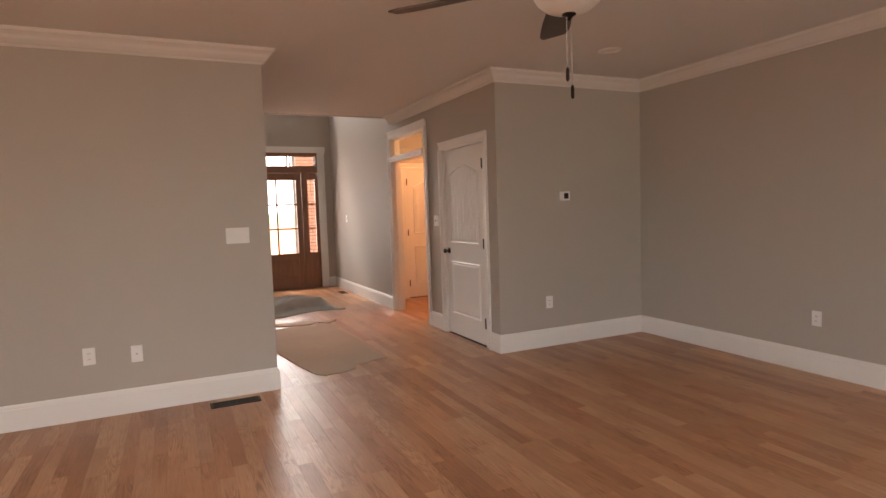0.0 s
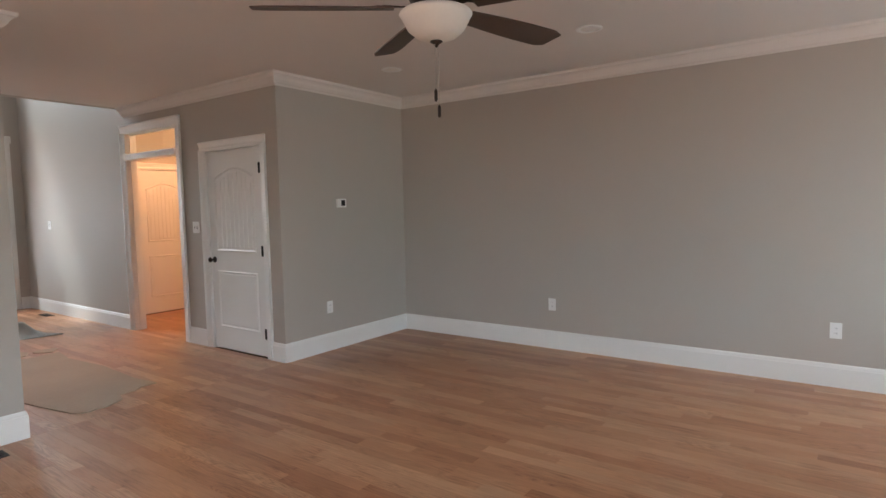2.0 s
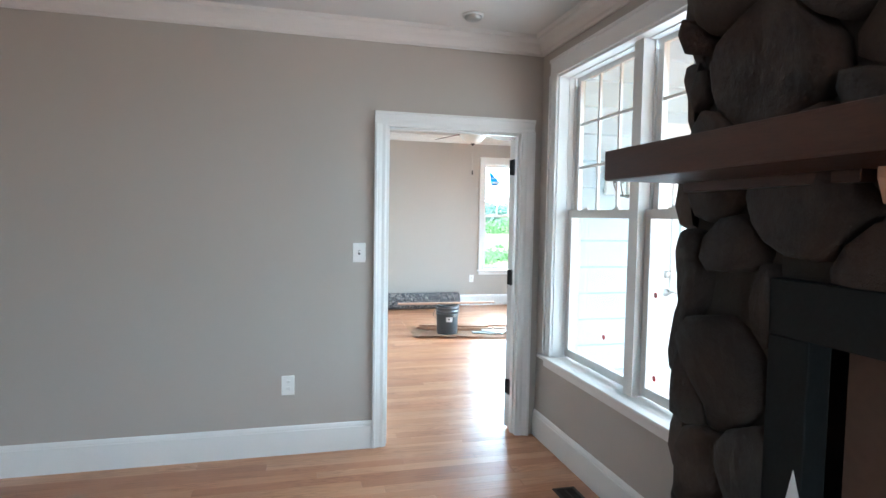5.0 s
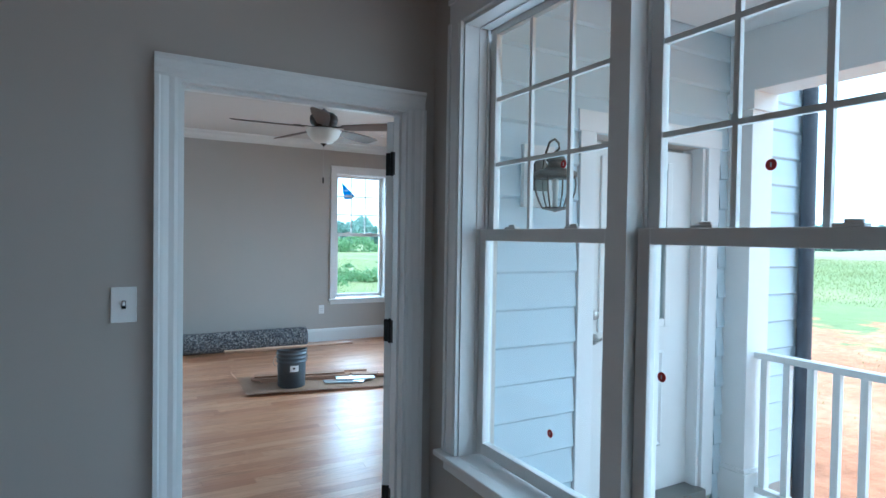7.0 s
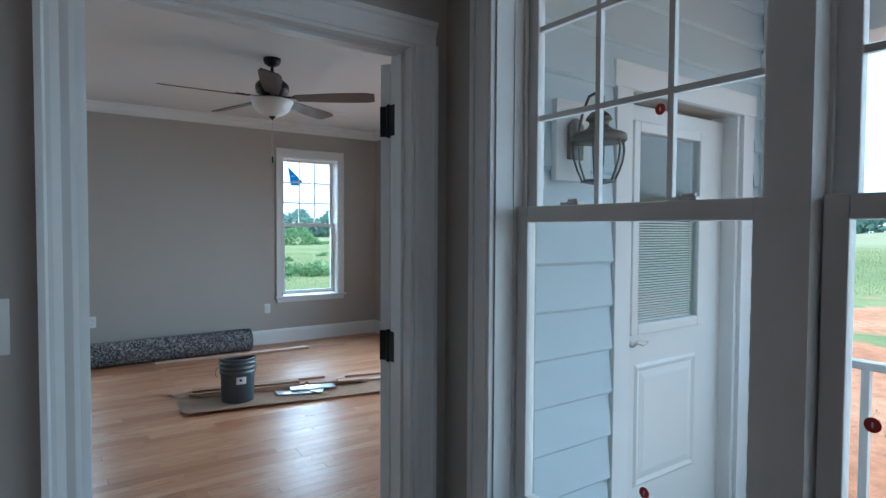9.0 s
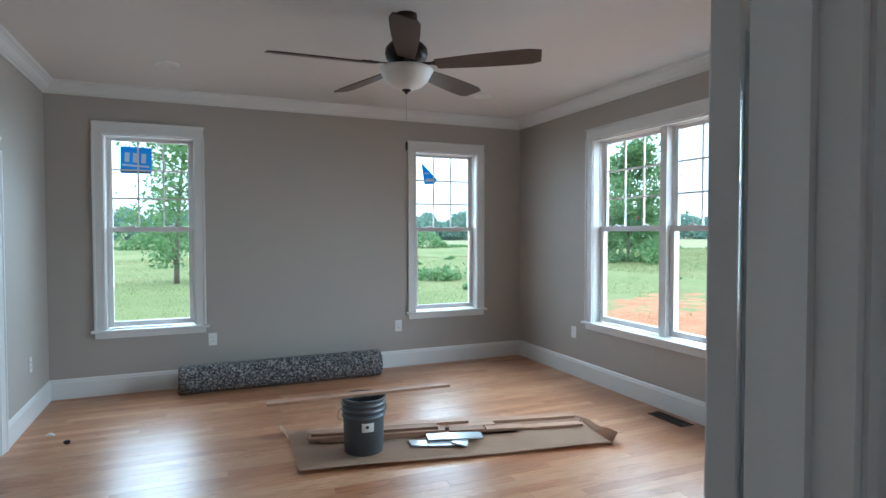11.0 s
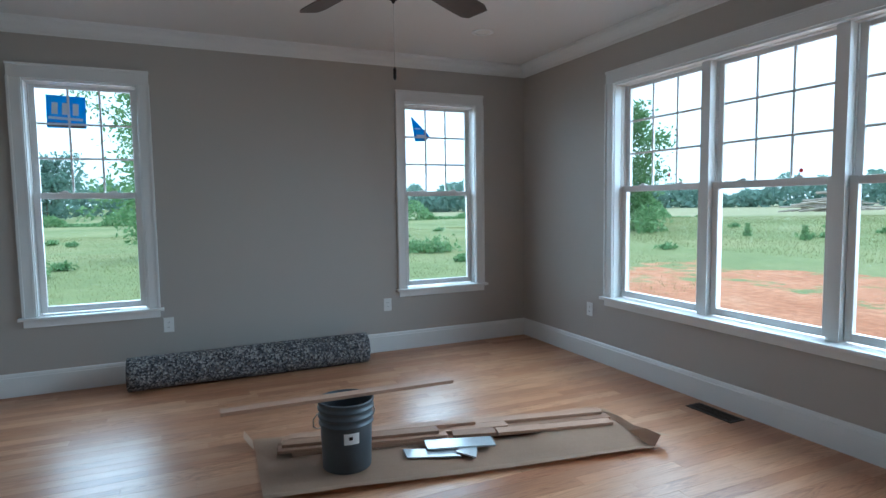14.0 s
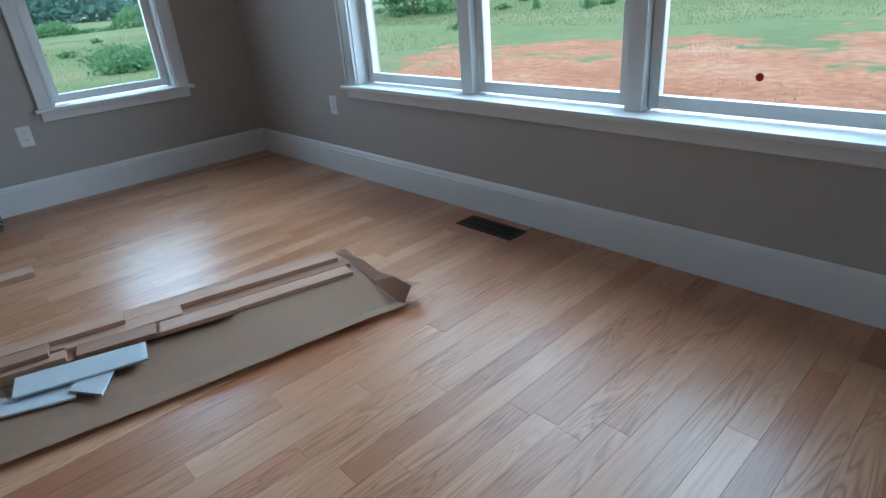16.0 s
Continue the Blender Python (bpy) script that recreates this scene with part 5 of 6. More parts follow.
# ---- hall floor: protective paper and a moving blanket ----
bm = prism(B(), [(-3.76, 8.36), (-3.72, 7.2), (-3.66, 6.82), (-3.61, 6.5), (-3.535, 6.13), (-3.46, 6.04), (-3.38, 6.07), (-3.33, 6.05), (-3.175, 6.13), (-3.13, 6.27), (-3.02, 6.26), (-2.93, 6.33), (-2.80, 6.33),
                 (-2.84, 6.62), (-2.80, 7.3), (-2.86, 7.9), (-2.80, 8.3), (-3.1, 8.26), (-3.3, 8.38), (-3.5, 8.31)], "z", 0.0, 0.008)
tagged(part("floor_paper", bm, PAPER), "grey-brown protective paper sheet on the hall floor", "floor paper")
bm = prism(B(), [(-3.74, 8.52), (-3.51, 8.5), (-3.25, 8.43), (-3.06, 8.41), (-2.99, 8.55), (-3.03, 8.68), (-3.3, 8.66), (-3.72, 8.78)], "z", 0.0, 0.009)
tagged(part("floor_paper", bm, PAPER), "torn strip of protective paper on the floor", "floor paper")
bm = prism(B(), [(-2.97, 8.5), (-2.90, 8.40), (-2.83, 8.38), (-2.72, 8.52), (-2.84, 8.57), (-2.93, 8.56)], "z", 0.0, 0.009)
tagged(part("floor_paper", bm, PAPER), "small torn scrap of paper on the floor", "floor paper")
bm = B()
g = {}
for i in range(41):
    for j in range(41):
        u, v = i / 40 - 0.5, j / 40 - 0.5
        n = noise.noise(Vector((u * 5.2, v * 4.2, 3.1)))
        peak = max(0.0, 1 - 3.1 * math.hypot((u - 0.06) * 0.75, v + 0.04))
        fold = max(0.0, 1 - 9 * abs(v + 0.26 - 0.15 * u)) + 0.7 * max(0.0, 1 - 11 * abs(v - 0.24 + 0.3 * u))
        rim = min(1.0, 9 * min(0.5 - abs(u), 0.5 - abs(v)))
        z = 0.006 + rim * max(0.0, 0.018 + 0.15 * peak + 0.11 * fold + 0.03 * n)
        g[i, j] = bm.verts.new(((u + 0.35 * v * (0.5 - u)) * 1.15 * (1 + 0.22 * noise.noise(Vector((v * 3, 0, 1)))), v * 1.5 * (1 + 0.2 * noise.noise(Vector((u * 3, 4, 1)))), z))
for i in range(40):
    for j in range(40):
        bm.faces.new((g[i, j], g[i + 1, j], g[i + 1, j + 1], g[i, j + 1]))
bmesh.ops.solidify(bm, geom=bm.faces[:], thickness=0.006)
ob = tagged(part("moving_blanket", bm, CLOTH, None, "", True), "crumpled grey moving blanket heaped on the hall floor", "blanket")
ob.matrix_world = pose(-3.14, 9.98, 0.0, 0, 0, 12)


# ---- back porch ----
setting("porch_floor", box(B(), LR_W, BED_W - 0.16, -2.42, -OUT, -0.45, -0.09), CONCRETE, "grey concrete back porch slab", "porch floor")
setting("porch_ceiling", box(B(), LR_W, BED_W - 0.16, -2.05, -OUT, 2.78, 2.84), PAINTW, "white painted porch ceiling", "porch ceiling")
setting("porch_beam", box(B(), LR_W, BED_W - 0.16, -2.28, -2.05, 2.42, 3.0, 0.006), PAINTW, "white painted porch beam", "beam")
SX = BED_W - 0.14                                             # outer face of the bedroom's west wall
sd_wall = thing("siding", pose(SX, 0, 0), "pale blue-grey lap siding on the porch wall", "siding", "", "structure")


def lap(y0, y1, z, h=0.19, t=0.023):
    bm = prism(B(), [(0, z), (-t + 0.012, z), (-t, z + 0.012), (-0.005, z + h), (0, z + h)], "y", y0, y1)
    part("siding_board", bm, SIDING, sd_wall)


for k in range(17):
    z = -0.12 + 0.183 * k
    for y0, y1 in (((-0.83, -OUT), (-2.93, -1.985)) if z < 2.0 else ((-2.93, -OUT),)):
        if y1 - y0 > 0.05:
            lap(y0, y1, z)
setting("corner_board", box(B(), SX - 0.03, SX, -3.03, -2.93, -0.3, 3.0, 0.003), PAINTW, "white corner board of the bedroom", "trim")
pd = thing("door_6", pose(SX, -1.405, 0, 0, 0, -90), "white half-glazed porch door with built-in blinds", "door", "", "structure")
for s in (-1, 1):
    part("casing", box(B(), s * 0.46, s * 0.565, -0.024, 0.0, -0.05, 2.08, 0.003), PAINTW, pd)
    part("jamb", box(B(), s * 0.46, s * 0.435, -0.002, 0.14, 0, 2.08), PAINTW, pd)
part("head_casing", box(B(), -0.58, 0.58, -0.026, 0.0, 2.08, 2.19, 0.003), PAINTW, pd)
part("threshold", box(B(), -0.46, 0.46, -0.06, 0.12, -0.05, 0.015, 0.004), SLATE, pd, "grey metal threshold")
bm = B()
box(bm, -0.435, -0.29, 0.075, 0.118, 0.015, 2.05), box(bm, 0.21, 0.435, 0.075, 0.118, 0.015, 2.05)
box(bm, -0.29, 0.21, 0.075, 0.118, 0.015, 1.05), box(bm, -0.29, 0.21, 0.075, 0.118, 1.93, 2.05)
lf = part("leaf", bm, DOORW, pd)
bm = B()
for a, b, c, d in ((-0.33, -0.285, 1.0, 1.98), (0.205, 0.25, 1.0, 1.98)):
    box(bm, a, b, 0.062, 0.08, c, d, 0.006)
box(bm, -0.285, 0.205, 0.062, 0.08, 1.0, 1.05, 0.006), box(bm, -0.285, 0.205, 0.062, 0.08, 1.93, 1.98, 0.006)
part("lite_frame", bm, DOORW, lf)
part("pane", box(B(), -0.29, 0.21, 0.083, 0.087, 1.05, 1.93), GLASS, lf)
for k in range(42):
    z = 1.055 + k * 0.0122
    part("blind_slat", box(B(), -0.285, 0.205, 0.094, 0.106, z, z + 0.0055), PAINTW, lf)
pts = [(-0.29, 0.28), (0.21, 0.28), (0.21, 0.86), (-0.29, 0.86)]
bm = B()
ring(bm, pts, shrink(pts, 0.014), 0.075, 0.066), ring(bm, shrink(pts, 0.014), shrink(pts, 0.034), 0.066, 0.074)
ring(bm, shrink(pts, 0.034), shrink(pts, 0.07), 0.074, 0.068)
bm.faces.new([bm.verts.new((u, 0.068, v)) for u, v in shrink(pts, 0.07)])
part("panel", bm, DOORW, lf)
bm = lathe(B(), [(0, 0), (0.03, 0), (0.03, 0.008), (0.012, 0.014), (0.010, 0.045), (0, 0.045)], 20)
bmesh.ops.transform(bm, matrix=pose(-0.355, 0.075, 0.965, 90), verts=bm.verts)
tube(bm, [(-0.355, 0.034, 0.965), (-0.33, 0.03, 0.975), (-0.29, 0.032, 0.962), (-0.255, 0.03, 0.970)], 0.008, 8)
part("door_handle", bm, STEEL, lf, "nickel lever handle", True)
bm = lathe(B(), [(0, 0), (0.028, 0), (0.028, 0.012), (0, 0.014)], 20)
bmesh.ops.transform(bm, matrix=pose(-0.355, 0.075, 1.1, 90), verts=bm.verts)
part("deadbolt", bm, STEEL, lf, "nickel deadbolt", True)

# wall lantern
ln = thing("wall_lantern", pose(SX - 0.016, -0.555, 1.822, 0, 0, -90), "aged bronze coach lantern on the porch siding", "wall lamp")
part("mount_block", box(B(), -0.10, 0.10, -0.03, 0.0, -0.16, 0.16, 0.004), PAINTW, ln, "white mounting block")
part("back_plate", prism(B(), arch(-0.04, 0.04, -0.075, 0.06, 0.03), "y", -0.045, -0.03), AGED, ln)
part("arm", tube(B(), [(0, -0.04, 0.0), (0, -0.058, 0.05), (0, -0.075, 0.11), (0, -0.105, 0.165), (0, -0.145, 0.175), (0, -0.175, 0.15), (0, -0.178, 0.125), (0, -0.155, 0.112)], 0.006, 10), AGED, ln, "", True)
bm = B()
cx, cy = 0.0, -0.155
def lant_ring(r, z):
    return [(cx + r * math.cos(math.pi / 3 * k + 0.5), cy + r * math.sin(math.pi / 3 * k + 0.5), z) for k in range(6)]
part("roof", lathe(B(), [(0, 0.118), (0.008, 0.114), (0.011, 0.104), (0.032, 0.094), (0.046, 0.078), (0.05, 0.066), (0.04, 0.062), (0.036, 0.05), (0.044, 0.036), (0.062, 0.024), (0.092, 0.016), (0.104, 0.008), (0.106, -0.012), (0.098, -0.02), (0, -0.02)], 24, (cx, cy, 0)), AGED, ln, "", True)
levels = ((0.098, -0.018), (0.102, -0.05), (0.096, -0.09), (0.082, -0.13), (0.064, -0.168))
for k in range(6):
    part("post", tube(B(), [lant_ring(r, z)[k] for r, z in levels], 0.0042, 6), AGED, ln)
    j = (k + 1) % 6
    bm = B()
    edge = [[bm.verts.new(lant_ring(r * 0.97, z)[i]) for r, z in levels] for i in (k, j)]
    for i in range(len(levels) - 1):
        bm.faces.new((edge[0][i], edge[1][i], edge[1][i + 1], edge[0][i + 1]))
    bmesh.ops.solidify(bm, geom=bm.faces[:], thickness=0.002)
    part("pane", bm, GLASS, ln, "clear bevelled glass")
part("base_ring", lathe(B(), [(0, -0.164), (0.067, -0.164), (0.07, -0.172), (0.04, -0.178), (0.012, -0.184), (0, -0.19)], 6, (cx, cy, 0)), AGED, ln)
part("bulb_socket", lathe(B(), [(0, -0.164), (0.013, -0.164), (0.013, -0.09), (0.018, -0.07), (0.016, -0.03), (0, -0.018)], 14, (cx, cy, 0)), FROST, ln, "pale candle sleeve and bulb", True)
ln.scale = (0.95, 0.95, 0.95)

# column, rail, drain pipe
col = thing("porch_column", pose(SX - 0.085, -2.165, -0.09), "white boxed porch column on the slab", "column", "porch columns")
part("shaft", box(B(), -0.085, 0.085, -0.105, 0.105, 0.0, 2.52, 0.004), PAINTW, col)
part("plinth", box(B(), -0.105, 0.105, -0.125, 0.125, 0.0, 0.20, 0.004), PAINTW, col)
part("cap_moulding", box(B(), -0.102, 0.102, -0.122, 0.122, 2.40, 2.515, 0.004), PAINTW, col)
part("band", box(B(), -0.095, 0.095, -0.115, 0.115, 0.20, 0.225, 0.004), PAINTW, col)
copy_thing(col, pose(-3.6, -2.165, -0.09)), copy_thing(col, pose(-7.2, -2.165, -0.09))
rail = thing("porch_railing", pose(-1.9, -2.165, -0.09), "white balustrade railing between porch columns", "railing")
x0, x1 = -3.6 + 0.085 + 1.9, SX - 0.17 + 1.9
part("top_rail", box(B(), x0, x1, -0.035, 0.035, 0.90, 0.94, 0.006), PAINTW, rail)
part("bottom_rail", box(B(), x0, x1, -0.025, 0.025, 0.08, 0.12, 0.004), PAINTW, rail)
BAL = mesh_of("baluster", box(B(), -0.019, 0.019, -0.019, 0.019, 0.12, 0.90, 0.003), PAINTW)
x = x1 - 0.055
while x > x0:
    ob = new("baluster", BAL)
    ob.parent, ob.location = rail, (x, 0, 0)
    x -= 0.134
bm = lathe(B(), [(0.05 if k % 2 else 0.044, -0.6 + k * 0.012) for k in range(290)], 18)
dp = tagged(part("drain_pipe", bm, PIPE, None, "", True), "black corrugated drain pipe down the wall corner", "drain pipe")
dp.location = (SX - 0.068, -2.86, 0)

# ---- vestibule lamp, switched on ----
vl = bpy.data.lights.new("vestibule_lamp", "POINT")
vl.energy, vl.color, vl.shadow_soft_size = 21, (1.0, 0.48, 0.21), 0.12
new("vestibule_lamp", vl).location = (-0.7, 8.4, 2.45)

# ---- outdoors ----
N = 60
xs = sorted({round(math.copysign(abs(i / N) ** 3.2 * 1500, i) + 3, 3) for i in range(-N, N + 1)})


def ground_z(x, y):
    rise = max(0.0, -y - 16) * 0.034 / (1 + math.exp((min(x, 300) - 36) / 9))
    return GROUND_Z + min(rise, 4.0) + 0.05 * math.sin(x * 0.31 + 1) * math.sin(y * 0.27)


gv = [(x, y, ground_z(x, y)) for x in xs for y in xs]
n = len(xs)
gf = [(i * n + j, (i + 1) * n + j, (i + 1) * n + j + 1, i * n + j + 1) for i in range(n - 1) for j in range(n - 1)]
me = bpy.data.meshes.new("ground")
me.from_pydata(gv, [], gf)
me.materials.append(GROUND)
tagged(new("ground", me), "green field with bare red clay by the house", "ground", "", "structure")


def cards(name, centres, sizes, material, rng, flat=0.0):
    """Many small four-sided leaves, each its own island, turned at random."""
    k = len(centres)
    d1 = rng.normal(size=(k, 3))
    d1 /= np.linalg.norm(d1, axis=1)[:, None]
    d2 = np.cross(d1, rng.normal(size=(k, 3)))
    d2 /= np.linalg.norm(d2, axis=1)[:, None]
    s = np.asarray(sizes)[:, None]
    c = np.asarray(centres)
    v = np.stack([c - d1 * s, c + d2 * s * 0.45, c + d1 * s, c - d2 * s * 0.45], 1).reshape(-1, 3)
    f = np.arange(4 * k).reshape(-1, 4)
    me = bpy.data.meshes.new(name)
    me.from_pydata(v.tolist(), [], f.tolist())
    me.materials.append(material)
    return me


def tree(x, y, h, spread, seed, label, leaves=5200, leaf=0.16, low=0.25, material=None, bare=False):
    rng = np.random.default_rng(seed)
    z = ground_z(x, y)
    t = thing("tree", pose(x, y, z - 0.05), label, "tree", "field trees")
    bm = B()
    lean = rng.normal(size=2) * 0.03 * h
    trunk = [Vector((float(lean[0]) * f * f + 0.06 * math.sin(f * 7), lean[1] * f * f, float(h * 0.92 * f))) for f in np.linspace(0, 1, 9)]
    r0 = h * (0.021 if bare else 0.011)
    tube(bm, trunk, [float(r0 * (1.25 - f)) for f in np.linspace(0, 1, 9)], 8)
    tips = []
    for k in range(16 if not bare else 9):
        f = low + (0.95 - low) * (k + rng.random()) / (16 if not bare else 9)
        b = trunk[int(f * 8)]
        a = float(k * 2.4 + rng.random())
        L = float(spread * (1.05 - 0.65 * abs(f - 0.45)) * rng.uniform(0.6, 1.1) * (0.55 if bare else 1))
        d = Vector((math.cos(a), math.sin(a), float(rng.uniform(0.15, 0.75)) + (0.8 if bare else 0)))
        pts = [b + d * L * q + Vector((0, 0, 0.12 * L * q * q)) for q in (0, 0.35, 0.7, 1)]
        tube(bm, pts, [r0 * 0.42, r0 * 0.3, r0 * 0.18, r0 * 0.06], 6)
        tips += [pts[1], pts[2], pts[3]]
        for q in range(2):
            e = pts[2] + Vector([float(w) for w in rng.normal(size=3)]) * L * 0.3
            tube(bm, [pts[1 + q], (pts[1 + q] + e) / 2, e], [r0 * 0.16, r0 * 0.1, r0 * 0.03], 5)
            tips.append(e)
    part("trunk", bm, BARK, t, "", True)
    if bare:
        return t
    base = np.array([tuple(p) for p in tips] + [tuple(trunk[-1])] * 3)
    pick = base[rng.integers(0, len(base), leaves)]
    c = pick + rng.normal(size=(leaves, 3)) * spread * np.array([0.15, 0.15, 0.11])
    c[:, 2] = np.maximum(c[:, 2], h * low * 0.55)
    cr = new("crown", cards("crown", c, rng.uniform(0.6, 1.2, leaves) * leaf, material or LEAF, rng))
    cr.parent = t
    return t


tree(25.5, 1.6, 8.2, 2.3, 3, "young leafy tree standing alone in the field", 5200, 0.12, 0.16)
tree(28.6, -24.4, 7.6, 2.6, 4, "young leafy tree at the field's edge", 9000, 0.17, 0.04)
tree(95, -13, 12.5, 6.0, 5, "round crowned oak far across the field", 5200, 0.42, 0.15, HAZYLEAF)
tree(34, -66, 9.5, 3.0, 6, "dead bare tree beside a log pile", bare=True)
tree(3, -96, 17, 8.5, 7, "dark evergreen at the edge of the woods", 7000, 0.5, 0.05, HAZYLEAF)
tree(-9, -92, 19, 9.0, 8, "tall dark evergreen at the edge of the woods", 7000, 0.5, 0.05, HAZYLEAF)
tree(120, 22, 11, 6.5, 12, "round crowned oak far across the field", 4200, 0.5, 0.1, HAZYLEAF)

# far woods all along the field, as stuff; their leaf colour holds the haze
rng = np.random.default_rng(21)
k = 52000
ang = rng.uniform(-2.75, 1.0, k)
dist = 150 + 18 * np.sin(ang * 5) + rng.uniform(0, 22, k)
lump = 6.2 + 1.6 * np.sin(ang * 23) + 1.3 * np.sin(ang * 51 + 1) + 0.9 * np.sin(ang * 117 + 2) + 2.0 * np.clip(-ang - 1.0, 0, 1)
zz = rng.random(k) ** 0.8 * lump
c = np.stack([3 + dist * np.cos(ang), dist * np.sin(ang), np.array([ground_z(3 + d * math.cos(a), d * math.sin(a)) for a, d in zip(ang, dist)]) + zz], 1)
tagged(new("far_woods", cards("far_woods", c, rng.uniform(0.5, 1.3, k), HAZYLEAF, rng)), "woods along the far edge of the field, haze in their colour", "woods", "", "stuff")
# scrub and hedge nearer in
k = 16000
ang = rng.uniform(-0.9, 0.75, k)
dist = 68 + 6 * np.sin(ang * 9) + rng.uniform(0, 5, k)
lump = np.clip(0.9 + 0.9 * np.sin(ang * 31) + 0.5 * np.sin(ang * 77), 0.15, None)
c = np.stack([3 + dist * np.cos(ang), dist * np.sin(ang), GROUND_Z + rng.random(k) * lump * 1.3], 1)
tagged(new("hedge_scrub", cards("hedge_scrub", c, rng.uniform(0.16, 0.36, k), LEAF, rng)), "scrubby hedge across the field", "scrub", "", "stuff")
# bushes and weeds in the field
k = 9000
bx, by = rng.uniform(16, 44, 40), rng.uniform(-32, 12, 40)
bx[:4], by[:4] = (22, 24, 23, 26), (-6.5, -8.0, -9.2, -7.2)
own = rng.integers(0, 40, k)
own[:2600] = rng.integers(0, 4, 2600)
size = np.where(own < 4, 0.75, 0.28)
c = np.stack([bx[own], by[own], np.zeros(k)], 1) + rng.normal(size=(k, 3)) * size[:, None] * np.array([0.55, 0.55, 0.3])
c[:, 2] = np.array([ground_z(a, b) for a, b in c[:, :2]]) + np.abs(c[:, 2]) + 0.05
tagged(new("field_bushes", cards("field_bushes", c, rng.uniform(0.06, 0.14, k), LEAF, rng)), "low leafy bushes and weeds in the field", "bushes", "", "stuff")
# small young pines past the clay
for i, (x, y) in enumerate(((20, -24.8), (16.6, -24), (13.5, -27.4), (7.5, -24.5), (3.5, -25.5), (0, -26), (-3.5, -27))):
    rr = np.random.default_rng(40 + i)
    t = thing("pine_sapling", pose(x, y, ground_z(x, y) - 0.03), "knee-high pine sapling in the rough grass", "sapling", "pine saplings")
    part("trunk", tube(B(), [(0, 0, 0), (0.02, 0, 0.3), (0, 0.01, 0.64)], [0.018, 0.012, 0.004], 6), BARK, t)
    hh = rr.random(420) ** 1.3 * 0.62
    aa = rr.uniform(0, 6.28, 420)
    q = rr.random(420) ** 0.5 * (0.2 * (1 - hh / 1.0) + 0.03)
    cr = new("crown", cards("crown", np.stack([q * np.cos(aa), q * np.sin(aa), hh + 0.06], 1), rr.uniform(0.03, 0.06, 420), LEAF, rr))
    cr.parent = t
# log pile
lp = thing("log_pile", pose(40.5, -64, ground_z(40.5, -64) - 0.1), "weathered heap of logs and boards in the field", "log pile")
rr = random.Random(9)
for i in range(44):
    L = rr.uniform(2.5, 5.5)
    u = rr.uniform(-3, 3)
    zc = max(0.12, 2.3 * (1 - abs(u) / 3.6)) * rr.uniform(0.2, 1)
    a = rr.uniform(-0.5, 0.5)
    part("log", tube(B(), [(u - L / 2 * math.cos(a), -L / 2 * math.sin(a), zc - rr.uniform(0, 0.2)), (u, 0, zc), (u + L / 2 * math.cos(a), L / 2 * math.sin(a), zc - rr.uniform(0, 0.4))], rr.uniform(0.07, 0.16), 7), LOGWOOD, lp)

# grass tufts, as stuff
def grass(name, count, box4, hmin, hmax, seed, skip=None):
    rng = np.random.default_rng(seed)
    x, y = rng.uniform(box4[0], box4[1], count), rng.uniform(box4[2], box4[3], count)
    if skip:
        keep = skip(x, y, rng)
        x, y = x[keep], y[keep]
    k = len(x)
    z = np.array([ground_z(a, b) for a, b in zip(x, y)]) - 0.02
    h, w, a = rng.uniform(hmin, hmax, k), rng.uniform(0.007, 0.016, k), rng.uniform(0, 6.28, k)
    lx, ly = rng.normal(size=k) * h * 0.35, rng.normal(size=k) * h * 0.35
    p = np.stack([x, y, z], 1)
    o = np.stack([np.cos(a) * w, np.sin(a) * w, 0 * w], 1)
    tip = p + np.stack([lx, ly, h], 1)
    v = np.stack([p - o, p + o, tip], 1).reshape(-1, 3)
    me = bpy.data.meshes.new(name)
    me.from_pydata(v.tolist(), [], np.arange(3 * k).reshape(-1, 3).tolist())
    me.materials.append(GRASS)
    tagged(new(name, me), "rough meadow grass growing in the field", "grass", "", "stuff")


grass("meadow_grass", 95000, (8, 44, -46, -18.5), 0.03, 0.13, 31)
grass("meadow_grass", 60000, (15, 50, -17, 14), 0.03, 0.11, 32)
grass("meadow_grass", 45000, (-20, 8, -46, -19.5), 0.03, 0.13, 33)
grass("clay_weeds", 16000, (-14, 16, -19, -6), 0.03, 0.085, 34, lambda x, y, r: (np.sin(x * 0.9 + 1.3) * np.sin(y * 0.8) + 0.4 * np.sin(x * 2.3 + y) > 0.62) | (r.random(len(x)) < 0.03))

# ---- oak strips: one object each where the walk passes nearest, the rest joined ----
PW = 0.083


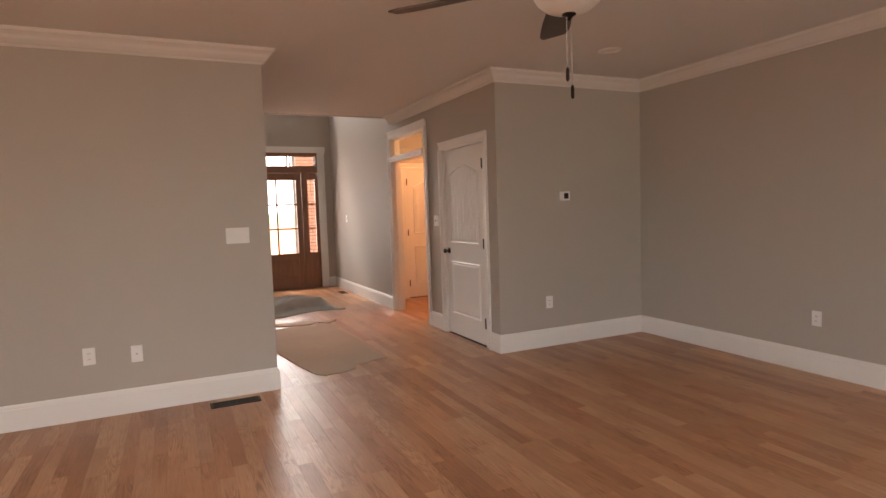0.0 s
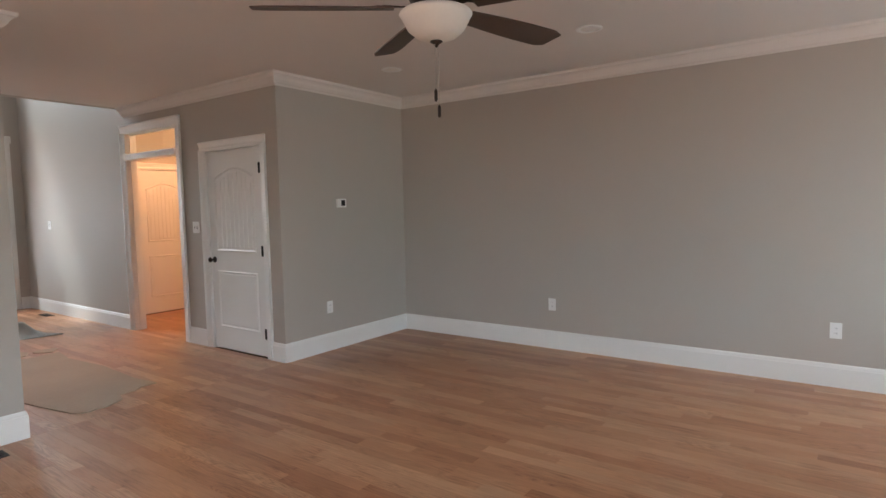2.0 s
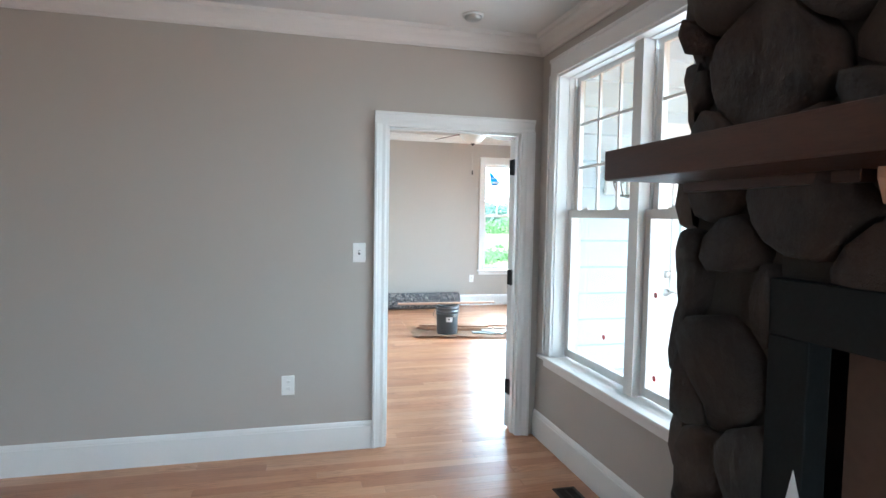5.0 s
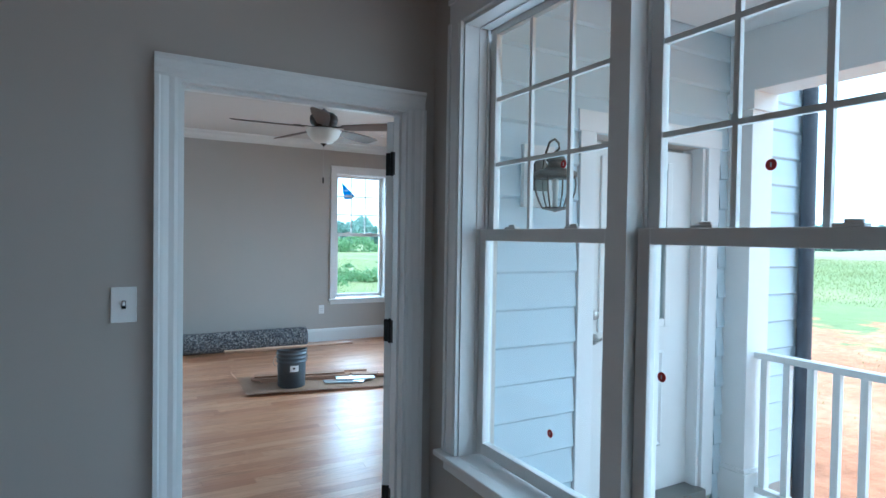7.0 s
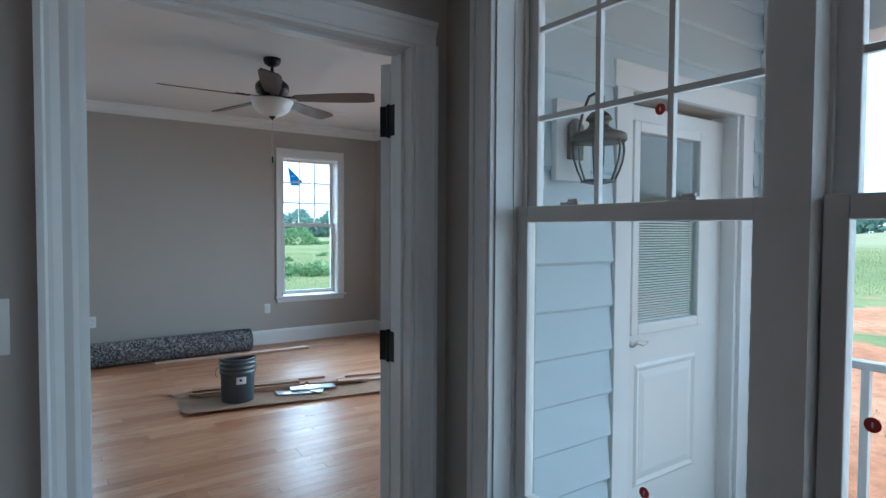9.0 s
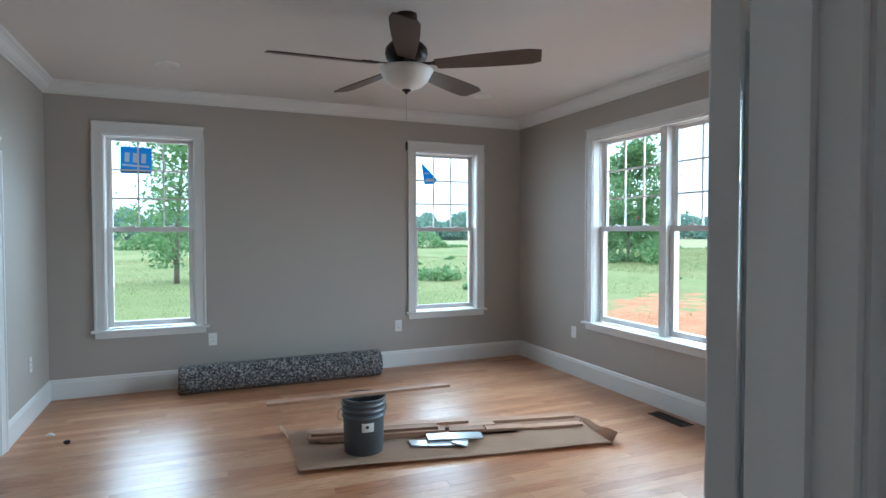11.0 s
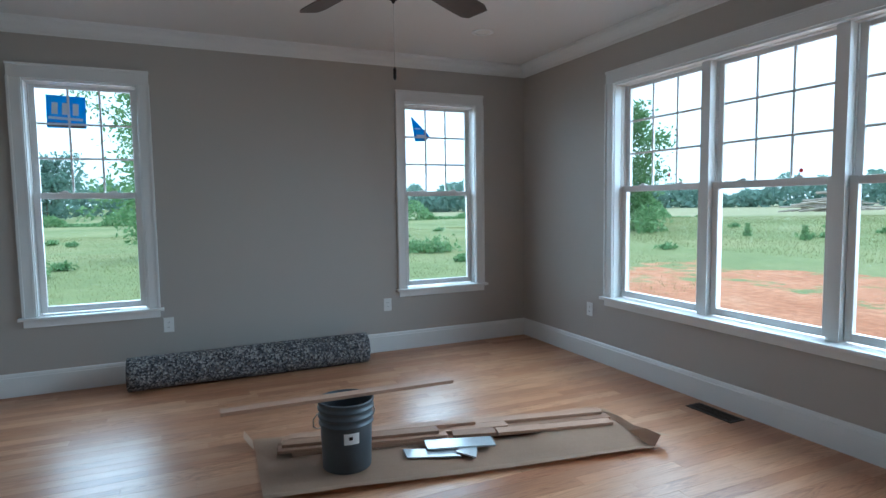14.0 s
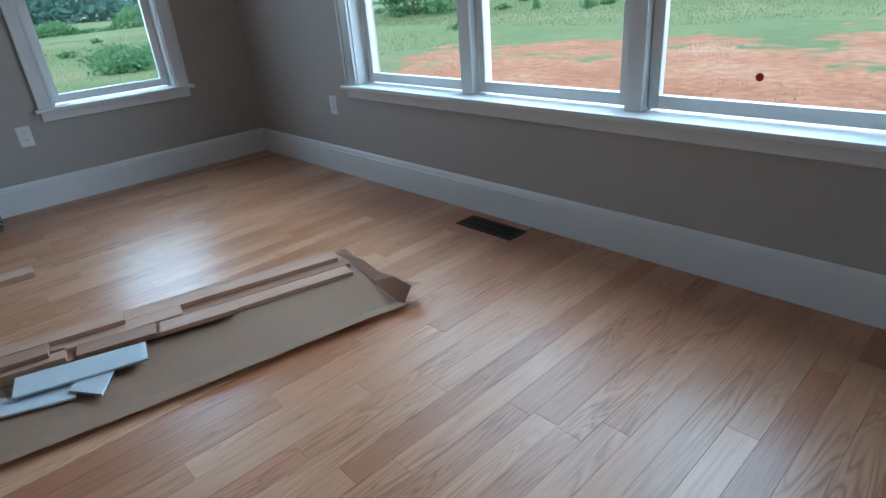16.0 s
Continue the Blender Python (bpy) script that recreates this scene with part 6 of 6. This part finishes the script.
def strip(x0, x1, y0, y1, dz=0.0):
    g, c = 0.00025, 0.0005
    x0, x1, y0, y1 = x0 + g, x1 - g, y0 + g, y1 - g
    v = [(x0, y0, -0.012), (x1, y0, -0.012), (x1, y1, -0.012), (x0, y1, -0.012)]
    v += [(x0, y0, dz - c), (x1, y0, dz - c), (x1, y1, dz - c), (x0, y1, dz - c)]
    v += [(x0 + c, y0 + c, dz), (x1 - c, y0 + c, dz), (x1 - c, y1 - c, dz), (x0 + c, y1 - c, dz)]
    f = [(8, 9, 10, 11)]
    for a in (0, 4):
        for i in range(4):
            j = (i + 1) % 4
            f.append((a + i, a + j, a + 4 + j, a + 4 + i))
    return v, f


rng = random.Random(77)
joined_v, joined_f, singles = [], [], 0
for rx0, rx1, ry0, ry1, near in ((LR_W, 0.0, 0.0, LR_N, (-3.4, -1.0)), (-3.93, CL_X, LR_N, FOY_Y + 0.03, None), (0.12, BED_E, BED_S, BED_N, (1.2, 3.4)),
                                 (0.0, 0.12, 0.137, 1.047, None), (CL_X, 0.3, 7.55, 9.66, None), (3.44, 4.30, BED_N, BED_N + 0.06, None)):
    x = rx0
    while x < rx1 - 0.001:
        xe = min(x + PW, rx1)
        y = ry0 - rng.random() * 1.1
        while y < ry1:
            ye = y + rng.choice((0.45, 0.7, 0.9, 1.2, 1.5, 1.8, 2.2))
            a, b = max(y, ry0), min(ye, ry1)
            if ry1 - b < 0.12:
                b = ye = ry1
            if b - a > 0.02:
                v, f = strip(x, xe, a, b, rng.uniform(-0.00025, 0.0))
                if near and near[0] < x < near[1] and singles < 300:
                    me = bpy.data.meshes.new("plank")
                    me.from_pydata(v, [], f)
                    me.materials.append(OAK1)
                    new("plank", me).parent = floor
                    singles += 1
                else:
                    k = len(joined_v)
                    joined_v += v
                    joined_f += [tuple(i + k for i in q) for q in f]
            y = ye
        x = xe
me = bpy.data.meshes.new("plank_field")
me.from_pydata(joined_v, [], joined_f)
me.materials.append(OAKN)
rest = new("plank_field", me)
rest.parent = floor
rest["kind"] = "stuff"
rest["label"] = "sanded oak floor strips"
